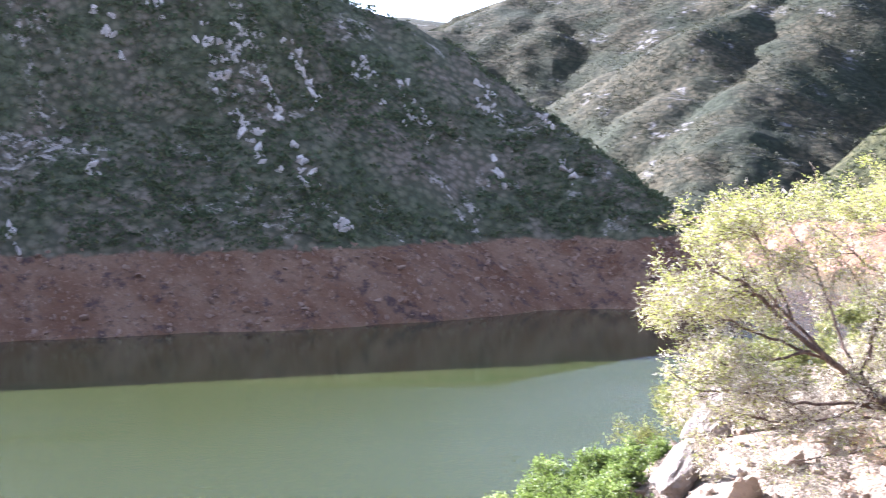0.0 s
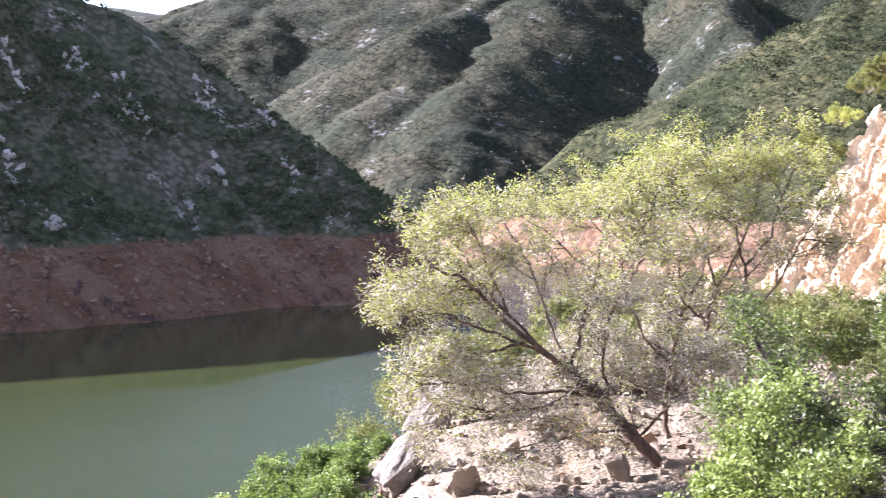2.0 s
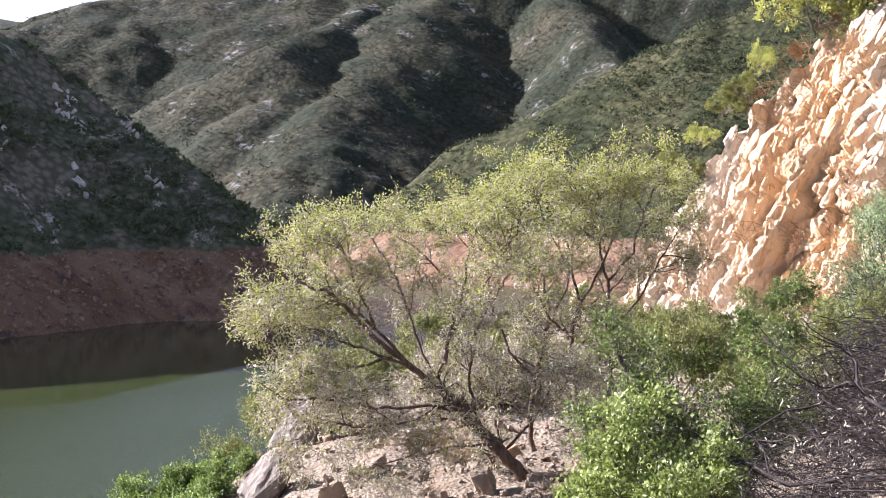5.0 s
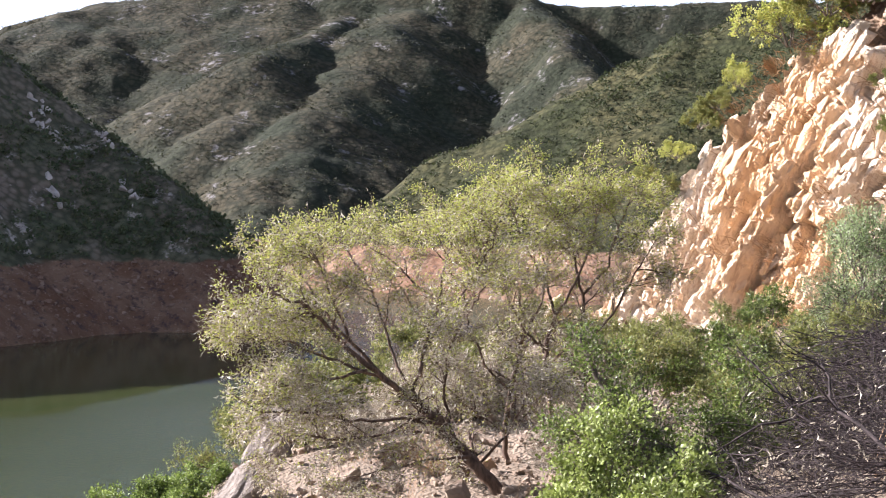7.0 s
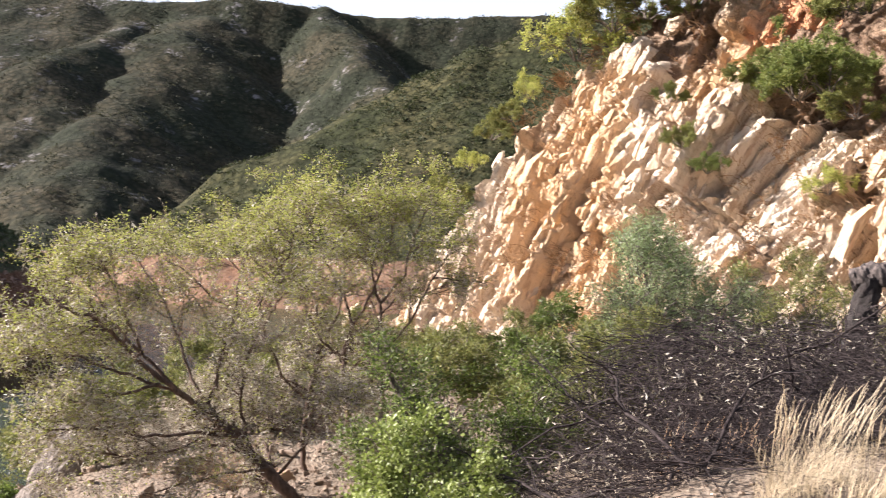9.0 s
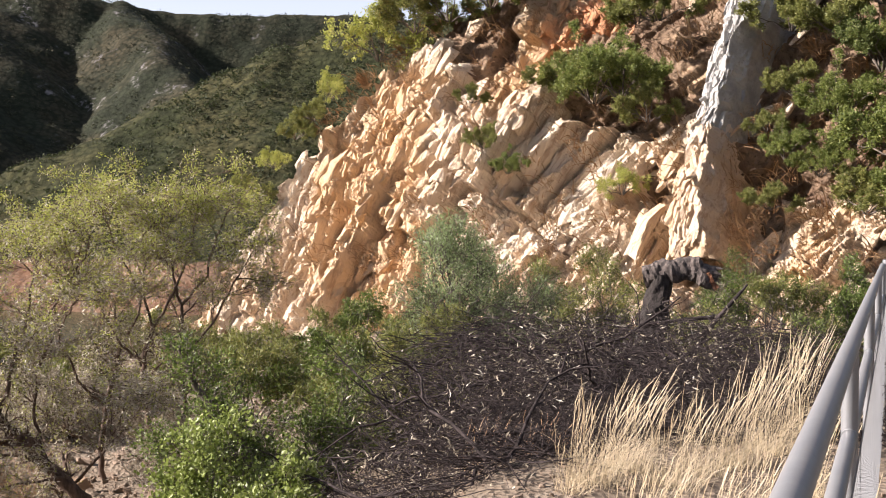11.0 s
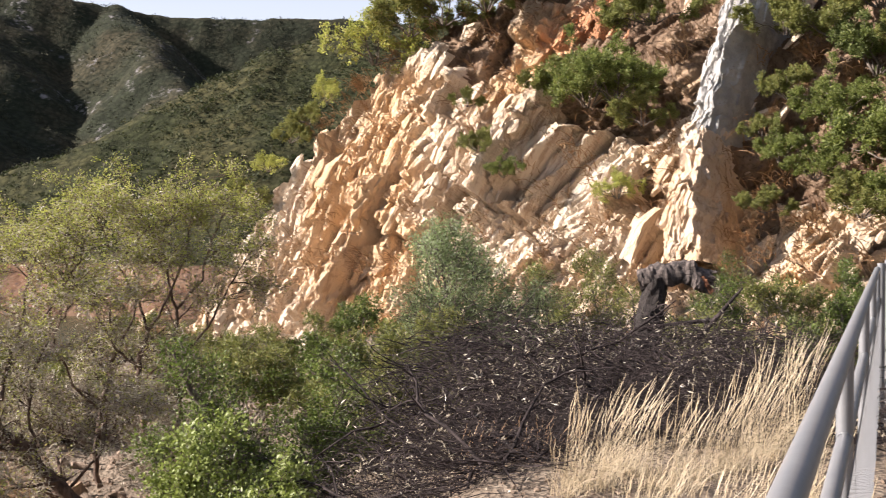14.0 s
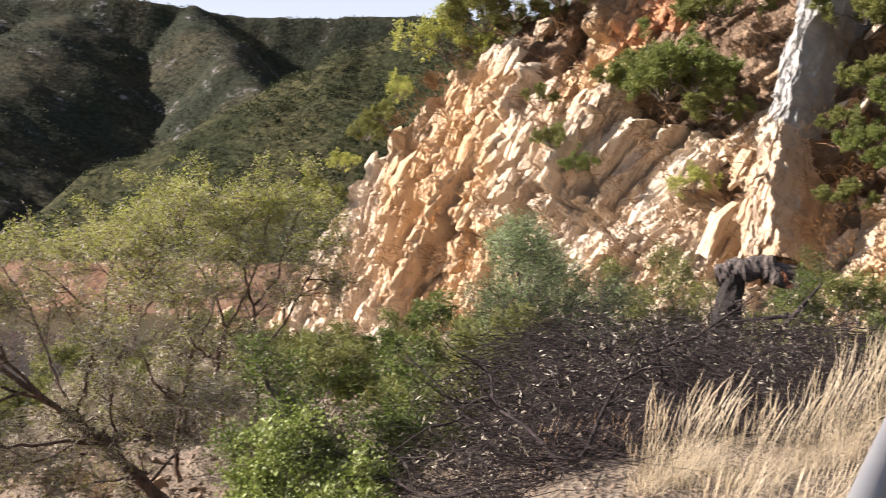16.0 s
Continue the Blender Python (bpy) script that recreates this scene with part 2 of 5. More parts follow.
# ---- terrain ----
# crests by bearing, distance and elevation angle, with the slope on the facing and the far side
CRESTS = {
    "near": (0.98, 1.15, 5.0, ((10.1, 346, -5.0), (9.6, 348, -3.6), (8.9, 355, -2.0), (7.7, 366, 0.0), (6.2, 382, 1.7), (4.5, 392, 3.5), (2.3, 403, 5.1),
                              (0.5, 408, 6.4), (-2.1, 408, 7.6), (-4.6, 405, 8.2), (-9, 392, 9.7), (-15, 378, 8.4), (-20, 368, 6.5), (-30, 345, 6.0), (-55, 300, 9), (-90, 280, 9))),
    # added higher ridge, crest out of view, sized to throw shade on the lake
    "upper": (0.45, 0.5, 10.0, ((-6, 440, 9.4), (-10, 460, 12.1), (-16, 485, 14.2), (-24, 500, 14.0), (-31, 525, 13.0), (-36, 535, 12.0), (-60, 540, 9))),
    "far": (0.62, 0.4, 10.0, ((-14, 1000, 6.4), (0.5, 1010, 7.2), (3.2, 1050, 8.4), (5.8, 1080, 9.1), (8.3, 1080, 9.4), (13.0, 1050, 9.5))),
    "far_h": (1.4, 0.4, 10.0, ((13.0, 1050, 9.5), (16.6, 1020, 9.6), (19.8, 1000, 9.8), (22, 1000, 9.6), (26.4, 1000, 9.2), (33.8, 1000, 9.2), (45, 950, 9), (70, 900, 8))),
    "far_a": (0.85, 0.85, 22, ((15.5, 1010, 8.8), (12.7, 900, 7.5), (11.0, 850, 6.8), (10.2, 780, 4.2), (9.1, 715, 0.2), (8.6, 680, -2))),
    "far_b": (0.8, 0.8, 22, ((11.0, 850, 6.8), (8.1, 858, 5.3), (6.1, 865, 3.3), (4.0, 880, -1))),
    "far_c": (0.74, 0.54, 26, ((18.5, 1000, 9.3), (17.0, 940, 8.4), (15.6, 860, 6.5), (14.2, 770, 4.4), (12.8, 690, 2.0), (11.8, 630, -0.3), (11.4, 600, -2.0))),
    "far_d": (1.05, 1.0, 14, ((23.9, 1000, 9.6), (24.7, 930, 8.7), (25.8, 860, 7.2), (27.0, 800, 5.8))),
    "far_f": (0.8, 0.8, 22, ((5.0, 1080, 9.0), (4.6, 980, 7.0), (3.6, 900, 4.6), (2.6, 800, 1.5))),
    "green": (0.74, 0.9, 12.0, ((14.6, 545, -3), (16.8, 555, -0.7), (18.6, 560, 1.2), (20.9, 565, 2.8), (24.0, 570, 4.2), (26.6, 580, 5.7), (29.2, 588, 7.0), (31.4, 592, 7.9),
                                (33.6, 600, 8.6), (38, 600, 9.2), (48, 560, 9.5), (70, 480, 9))),
    "distant": (0.3, 0.3, 20.0, ((-30, 1900, 7.5), (-10, 1900, 7.9), (-1.6, 1800, 7.75), (-0.4, 1800, 7.6), (0.8, 1800, 7.0), (4, 1800, 5))),
    "behind": (0.5, 0.5, 15.0, ((75, 200, 14), (110, 220, 15), (150, 330, 12), (180, 420, 10), (-150, 420, 10), (-120, 360, 9), (-90, 300, 9))),
}
CRESTS = {k: (a, b, w, [polar(*p) for p in pts]) for k, (a, b, w, pts) in CRESTS.items()}
# the rim of the terrace on this side, by bearing and distance
RIM = [polar(a, r)[:2] for a, r in ((-150, 9), (-90, 3.2), (-30, 3.4), (0, 4.2), (5, 7.5), (8.2, 13.2), (11.6, 18), (12.6, 20), (19.4, 29), (28.3, 38), (36, 50), (60, 90), (100, 90), (150, 40))]
# the foot of the rock face
FOOT = [(24.0, 41.5), (28.3, 36.5), (32, 32.8), (36, 30.0), (40, 28.0), (44, 26.5), (52, 24.4), (60, 23.0), (72, 22.0), (90, 22)]


def tent(x, y, front, back, soft, pts):
    best = np.full_like(x, -1e9)
    for (ax, ay, az), (bx, by, bz) in zip(pts, pts[1:]):
        dx, dy = bx - ax, by - ay
        t = np.clip(((x - ax) * dx + (y - ay) * dy) / (dx * dx + dy * dy), 0, 1)
        cx, cy = ax + t * dx, ay + t * dy
        d = np.sqrt((x - cx) ** 2 + (y - cy) ** 2 + soft * soft) - soft
        near = np.hypot(x, y) < np.hypot(cx, cy)
        best = np.maximum(best, az + t * (bz - az) - d * np.where(near, front, back))
    return best


def side_of_rim(x, y):
    """Distance to the terrace's rim, negative inside."""
    d, inside = np.full_like(x, 1e9), np.zeros(len(x), bool)
    for (ax, ay), (bx, by) in zip(RIM, RIM[1:] + RIM[:1]):
        dx, dy = bx - ax, by - ay
        t = np.clip(((x - ax) * dx + (y - ay) * dy) / (dx * dx + dy * dy), 0, 1)
        d = np.minimum(d, np.hypot(x - ax - t * dx, y - ay - t * dy))
        if ay != by:
            inside ^= ((ay > y) != (by > y)) & (x < (bx - ax) * (y - ay) / (by - ay) + ax)
    return np.where(inside, -d, d)


def terrace(x, y):
    p = flat(x, y)
    r, az = np.hypot(x, y), np.degrees(np.arctan2(x, y))
    low = -1.75 + 0.85 * smooth(28, 42, az)
    z = low * smooth(0, 1, (r - 4.0 - 3.0 * smooth(34, 44, az)) / (5.5 + 4.5 * smooth(34, 44, az))) * smooth(-60, 0, az)
    d = side_of_rim(x, y) + 0.6 * fbm(p, 3.0, 3, 5)
    z = z - 0.85 * np.maximum(d, 0) * (1 + 0.15 * fbm(p, 9.0, 3, 8)) - 0.5 * smooth(-1.5, 0.5, d)
    rough = 0.3 + 1.2 * smooth(6, 12, r)
    return z + rough * (0.10 * fbm(p, 2.2, 4, 11) + 0.03 * fbm(p, 0.5, 3, 12))


KINDS = list(CRESTS) + ["terrace", "bed"]


def terrain(x, y):
    """Height and the kind of ground at each place."""
    p = flat(x, y)
    r = np.hypot(x, y)
    wx = x + (7 * fbm(p, 70, 3, 31) + 1.6 * fbm(p, 14, 3, 33)) * smooth(150, 400, r)
    wy = y + (7 * fbm(p, 70, 3, 41) + 1.6 * fbm(p, 14, 3, 43)) * smooth(150, 400, r)
    hs = [tent(wx, wy, *CRESTS[k]) for k in CRESTS]
    rough = smooth(120, 350, r) * (0.9 * fbm(p, 12, 4, 51, 0.6) + 1.2 * smooth(420, 700, r) * fbm(p, 60, 5, 52, 0.5))
    hs = [h + rough for h in hs]
    hs[KINDS.index("upper")] -= 2.0 * np.maximum(0, 358 - r) + 9.0 * np.maximum(0, np.degrees(np.arctan2(x, y)) + 8)
    hs.append(terrace(x, y))
    hs.append(-44 + 2 * fbm(p, 60, 2, 60) + 130 * smooth(1500, 3500, r))
    hs = np.array(hs)
    return hs.max(0), hs.argmax(0)


rows_r = np.concatenate([np.geomspace(1.2, 60, 130), np.linspace(62, 225, 34), np.linspace(226, 430, 190), np.linspace(433, 1120, 210), np.geomspace(1135, 4600, 28)])
cols_a = np.radians(np.concatenate([np.linspace(-24, 66, 400), np.linspace(69, 333, 60)]))
R, A = np.meshgrid(rows_r, cols_a, indexing="ij")
gx, gy = (R * np.sin(A)).ravel(), (R * np.cos(A)).ravel()
gz, gk = terrain(gx, gy)
na, nr = len(cols_a), len(rows_r)
ii, jj = np.meshgrid(np.arange(nr - 1), np.arange(na), indexing="ij")
j2 = (jj + 1) % na
quads = np.stack([ii * na + jj, ii * na + j2, (ii + 1) * na + j2, (ii + 1) * na + jj], -1).reshape(-1, 4)[:, ::-1]
fk = gk[quads[:, 0]]
gverts = np.stack([gx, gy, gz], 1)


def sheet(name, kinds, mat, label, category):
    sel = quads[np.isin(fk, [KINDS.index(k) for k in kinds])]
    used, inv = np.unique(sel, return_inverse=True)
    return mesh_object(name, gverts[used], inv.reshape(-1, 4), mat, None, True, label, category, "", "structure")


sheet("ground", ["terrace", "bed"], M_SOIL, "pale stony ground sloping down to the lake", "ground")
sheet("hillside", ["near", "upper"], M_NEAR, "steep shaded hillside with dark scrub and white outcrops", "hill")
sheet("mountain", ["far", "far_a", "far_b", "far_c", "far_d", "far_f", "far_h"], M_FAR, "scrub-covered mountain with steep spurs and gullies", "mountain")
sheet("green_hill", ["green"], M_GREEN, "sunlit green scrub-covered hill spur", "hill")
sheet("distant_hills", ["distant", "behind"], M_FAR, "distant scrub-covered hills closing the valley", "hill")
# the floor right under the camera
cap = bmesh.new()
ring = [cap.verts.new(gverts[j]) for j in range(na)]
mid = cap.verts.new((0, 0, 0))
for j in range(na):
    cap.faces.new((mid, ring[(j + 1) % na], ring[j]))
me = bpy.data.meshes.new("ground_patch")
cap.to_mesh(me)
cap.free()
me.materials.append(M_SOIL)
tagged(new("ground_patch", me), "pale stony ground at the lookout", "ground", "", "structure")
# the lake
lake_r = np.geomspace(20, 3000, 40)
LR, LA = np.meshgrid(lake_r, np.radians(np.linspace(0, 354, 60)), indexing="ij")
li, lj = np.meshgrid(np.arange(39), np.arange(60), indexing="ij")
lq = np.stack([li * 60 + lj, (li + 1) * 60 + lj, (li + 1) * 60 + (lj + 1) % 60, li * 60 + (lj + 1) % 60], -1).reshape(-1, 4)[:, ::-1]
mesh_object("water", np.stack([(LR * np.sin(LA)).ravel(), (LR * np.cos(LA)).ravel(), np.full(LR.size, WATER_Z)], 1), lq, M_WATER, None, True,
            "calm green reservoir water, low below its old line", "water", "", "structure")


def ground_at(x, y):
    return float(terrain(np.array([float(x)]), np.array([float(y)]))[0][0])


# ---- the rock face ----
def facets(p, size, seed, depth, tilt, soft=0.12):
    """Broken, angular relief: each cell of p (n, 2), about size wide, has its own level and tilt; soft blends the steps."""
    q = p / size
    base = np.floor(q).astype(np.int64)
    num, den = np.zeros(len(q)), np.zeros(len(q))
    for dx in (-1, 0, 1):
        for dy in (-1, 0, 1):
            c = base + (dx, dy)
            rnd = [hash3(c[:, 0], c[:, 1], c[:, 0] * 0 + k, seed) for k in range(5)]
            ox, oy = q[:, 0] - c[:, 0] - rnd[0], q[:, 1] - c[:, 1] - rnd[1]
            w = np.exp(-(ox * ox + oy * oy) / soft)
            num += w * ((rnd[2] * 2 - 1) * depth + size * tilt * (ox * (rnd[3] * 2 - 1) + oy * (rnd[4] * 2 - 1)))
            den += w
    return num / (den + 1e-30)


def beds(ac, al, thick, length, depth, tilt, seed, crack=0.0, gap=0.05):
    """Stepped relief of leaning beds, thick across and broken into pieces of that length along them, with open cracks between."""
    row = np.floor(ac / thick).astype(np.int64)
    fu = ac / thick - row - 0.5
    c = al / length * (0.7 + 0.6 * hash3(row, row * 0, row * 0 + 1, seed)) + 9 * hash3(row, row * 0, row * 0 + 2, seed)
    col = np.floor(c).astype(np.int64)
    fv = c - col - 0.5
    a, b, d = (hash3(row, col, row * 0 + k, seed) for k in (3, 4, 5))
    h = depth * (a * 2 - 1) + thick * tilt * fu * (b * 1.7 - 0.5) + length * tilt * 0.3 * fv * (d * 2 - 1)
    if crack:
        edge = np.minimum((0.5 - np.abs(fu)) * thick, (0.5 - np.abs(fv)) * length)
        h = h - crack * (0.3 + 0.7 * hash3(row, col, row * 0 + 6, seed)) * np.exp(-(edge / gap) ** 2)
    return h


def hull(rng, n=15):
    """An angular stone within a box two across: points and triangles."""
    bm = bmesh.new()
    for _ in range(n):
        p = rng.uniform(-1, 1, 3)
        p /= (np.abs(p) ** 4).sum() ** 0.25 if n % 3 else np.linalg.norm(p)
        bm.verts.new(p * rng.uniform(0.72, 1.0))
    bmesh.ops.convex_hull(bm, input=bm.verts)
    bmesh.ops.delete(bm, geom=[v for v in bm.verts if not v.link_faces], context="VERTS")
    bmesh.ops.triangulate(bm, faces=bm.faces)
    bm.verts.index_update()
    v, f = np.array([x.co for x in bm.verts]), np.array([[x.index for x in q.verts] for q in bm.faces])
    bm.free()
    return v, f


HULLS = [hull(np.random.default_rng(900 + k), 9 + k % 8) for k in range(48)]


def roughen(v, f, seed, cuts=2):
    """The stone with broken, uneven faces."""
    bm = bmesh.new()
    vs = [bm.verts.new(p) for p in v]
    for t in f:
        bm.faces.new([vs[i] for i in t])
    bmesh.ops.subdivide_edges(bm, edges=bm.edges, cuts=cuts, use_grid_fill=True)
    bmesh.ops.triangulate(bm, faces=bm.faces)
    bm.verts.index_update()
    v, f = np.array([x.co for x in bm.verts]), np.array([[x.index for x in q.verts] for q in bm.faces])
    bm.free()
    cell = facets(np.stack([v[:, 0] * 1.6 + 0.5 * v[:, 2], v[:, 1] * 0.6 - 0.5 * v[:, 2]], 1), 0.45, seed, 0.10, 0.35, 0.03)
    return v * (1 + cell[:, None] + 0.07 * fbm(v * np.array([1.6, 0.6, 1.4]), 0.4, 2, seed)[:, None]), f


ROUGH = [roughen(*h, 40 + k) for k, h in enumerate(HULLS)]


def crystal(rng, size, planes=0):
    """One of the stones, about size (x, y, z) across; large ones with rough faces."""
    v, f = (ROUGH if size[0] > 0.19 and not planes else HULLS)[rng.integers(len(HULLS))]
    return v * (np.asarray(size) / 2), f


def merge(pieces):
    """Joins (points, faces) pieces into one."""
    vs, fs, k = [], [], 0
    for v, f in pieces:
        vs.append(v)
        fs.append(f + k)
        k += len(v)
    return np.concatenate(vs), np.concatenate(fs)


FOOT_XY = np.array([polar(a, r)[:2] for a, r in FOOT])
FOOT_S = np.concatenate([[0], np.cumsum(np.hypot(*np.diff(FOOT_XY, axis=0).T))])
FOOT_AZ = np.array([a for a, r in FOOT])


def face_point(s, v):
    """A place on the smooth rock face, s metres along its foot and v metres up its slope, and the way out of it."""
    bx, by = np.interp(s, FOOT_S, FOOT_XY[:, 0]), np.interp(s, FOOT_S, FOOT_XY[:, 1])
    e = 0.6
    tx = np.interp(s + e, FOOT_S, FOOT_XY[:, 0]) - np.interp(s - e, FOOT_S, FOOT_XY[:, 0])
    ty = np.interp(s + e, FOOT_S, FOOT_XY[:, 1]) - np.interp(s - e, FOOT_S, FOOT_XY[:, 1])
    n = np.hypot(tx, ty) + 1e-9
    ix, iy = -ty / n, tx / n  # into the hill
    az = np.interp(s, FOOT_S, FOOT_AZ)
    top = np.interp(az, (24, 26.6, 27.3, 28.2, 29.2, 30.4, 32, 34, 38, 46, 55, 90), (0.0, 0.2, 2.5, 4.5, 6.4, 7.9, 9.1, 9.8, 11.0, 14.0, 17.0, 18.0))
    lean = radians(64)
    up = np.minimum(v, top)
    over = np.maximum(v - top, 0)
    rise = np.interp(az, (24, 34, 40, 48, 90), (-0.5, -0.25, 0.25, 0.55, 0.6))
    inward = up * math.cos(lean) + over * 0.85
    z = -1.6 + up * math.sin(lean) + over * rise
    k = np.clip(over / 2, 0, 1)
    nx, ny, nz = -ix * math.sin(lean) * (1 - k), -iy * math.sin(lean) * (1 - k), math.cos(lean) * (1 - k) + k
    return np.stack([bx + ix * inward, by + iy * inward, z], -1), np.stack([nx, ny, nz], -1), over


fs, fv = np.meshgrid(np.linspace(0, FOOT_S[-2], 240), np.linspace(0, 22, 120), indexing="ij")
FACE_P, FACE_N, FACE_O = face_point(fs.ravel(), fv.ravel())
FACE_AZ = np.degrees(np.arctan2(FACE_P[:, 0], FACE_P[:, 1]))
FACE_EL = np.degrees(np.arctan2(FACE_P[:, 2] - EYE[2], np.hypot(FACE_P[:, 0], FACE_P[:, 1])))


def on_face(az, el):
    """The place on the rock face at that bearing and elevation, and the way out of it."""
    d = (FACE_AZ - az) ** 2 + (FACE_EL - el) ** 2
    k = np.where(d <= max(0.12, d.min()), np.linalg.norm(FACE_P, axis=1), 1e9).argmin()
    return Vector(FACE_P[k]), Vector(FACE_N[k]).normalized()


def spot(az, el, a, e, wa, we):
    return np.exp(-((az - a) / wa) ** 2 - ((el - e) / we) ** 2)


def overgrown(p):
    """How far earth and plants cover the rock face at the rows of p."""
    az, el = np.degrees(np.arctan2(p[:, 0], p[:, 1])), np.degrees(np.arctan2(p[:, 2] - EYE[2], np.hypot(p[:, 0], p[:, 1])))
    rag = fbm(p, 1.6, 3, 91)
    el = el + 0.7 * rag
    ledge = smooth(43.0, 44.5, az) * (1 - smooth(51.4, 51.8, az)) * smooth(4.2, 5.2, el)
    beyond = smooth(51.0, 52.0, az) * smooth(1.0, 2.2, el)
    gully = smooth(0.35, 0.65, spot(az + 0.3 * rag, el, 40.9, 3.9, 0.8, 1.7) + spot(az + 0.3 * rag, el, 47.7, 1.6, 0.5, 2.4) + 0.9 * spot(az, el, 52.4, 0.6, 0.7, 1.6))
    crown = smooth(6.6, 8.0, el + 1.2 * rag) * smooth(36.5, 38, az) * 0.8
    bare = spot(az, el, 42.3, 7.6, 1.1, 2.2) + spot(az, el, 45.2, 9.6, 1.5, 1.2)
    return np.clip(np.maximum(np.maximum(ledge, beyond), np.maximum(gully, crown)) - 1.3 * bare, 0, 1)


def bed_axes(s, v):
    """Places on the face across and along its beds, which lean more and more towards the far end."""
    q = np.stack([s, v, 0 * s], 1)
    c = 0.22 + 0.55 * smooth(8, 26, s)
    s = s + 0.45 * fbm(q, 3.4, 3, 71) + 0.05 * fbm(q, 0.5, 2, 73)
    v = v + 0.60 * fbm(q, 3.4, 3, 72)
    return s - v * c, v * 1.15 + 0.4 * s * c


def face_relief(s, v):
    ac, al = bed_axes(s, v)
    h = smooth(2, 9, s) * (beds(ac, al, 2.1, 3.6, 0.28, 0.22, 3, 0.28, 0.04) + facets(np.stack([ac, al * 0.55], 1), 1.5, 13, 0.17, 0.25, 0.008)) + beds(ac, al, 0.75, 2.2, 0.17, 0.30, 5, 0.22, 0.035) + 0.35 * fbm(np.stack([ac * 1.6, al * 0.35, 0 * s], 1), 4.0, 3, 75)
    return h, ac, al


def cliff_material():
    """Folded quartzite: cream, buff and orange faces with grey-white bands and rusty cracks along the beds."""
    m = Mat("quartzite_cliff", 0.9, 0.2)

    def zone(spots):
        best = 0.0
        edge = m.math("MULTIPLY", m.math("SUBTRACT", m.noise(0.8, 5, 0.65), 0.5), 3.0)
        for az, el, r in spots:
            d = m.n.new("ShaderNodeVectorMath")
            d.operation = "DISTANCE"
            m.put(d.inputs[0], m.pos)
            d.inputs[1].default_value = on_face(az, el)[0]
            best = m.math("MAXIMUM", best, m.ramp(m.math("ADD", d.outputs["Value"], edge), r * 0.6, r * 1.25, 1.0, 0.0))
        return best

    base = m.mix(m.ramp(m.noise(0.45, 5, 0.6), 0.35, 0.65), (0.63, 0.475, 0.325), (0.68, 0.575, 0.45))
    base = m.mix(m.ramp(m.noise(0.20, 5, 0.6), 0.52, 0.64, 0.0, 0.5), base, (0.66, 0.40, 0.19))
    orange = zone(((35.4, 1.0, 3.4), (34.4, 4.2, 2.2), (36.6, 3.2, 1.6), (36.2, -2.0, 2.6), (42.3, 7.8, 1.8), (46.4, 1.4, 1.0), (49.5, 0.6, 1.6), (53.8, -0.6, 1.0)))
    base = m.mix(m.math("MULTIPLY", orange, 0.5), base, m.mix(m.noise(1.4, 4, 0.6), (0.60, 0.33, 0.13), (0.72, 0.49, 0.26)))
    base = m.mix(m.math("MULTIPLY", zone(((45.2, 9.4, 1.6),)), 0.85), base, (0.56, 0.24, 0.11))
    pale = zone(((39.4, 1.6, 1.7), (39.0, 3.8, 1.3), (40.0, 0.0, 1.4), (44.2, 1.4, 1.9), (31.0, 1.2, 1.6)))
    base = m.mix(m.math("MULTIPLY", pale, 0.5), base, (0.68, 0.59, 0.48))
    return bedded(m, base)


M_CLIFF = cliff_material()


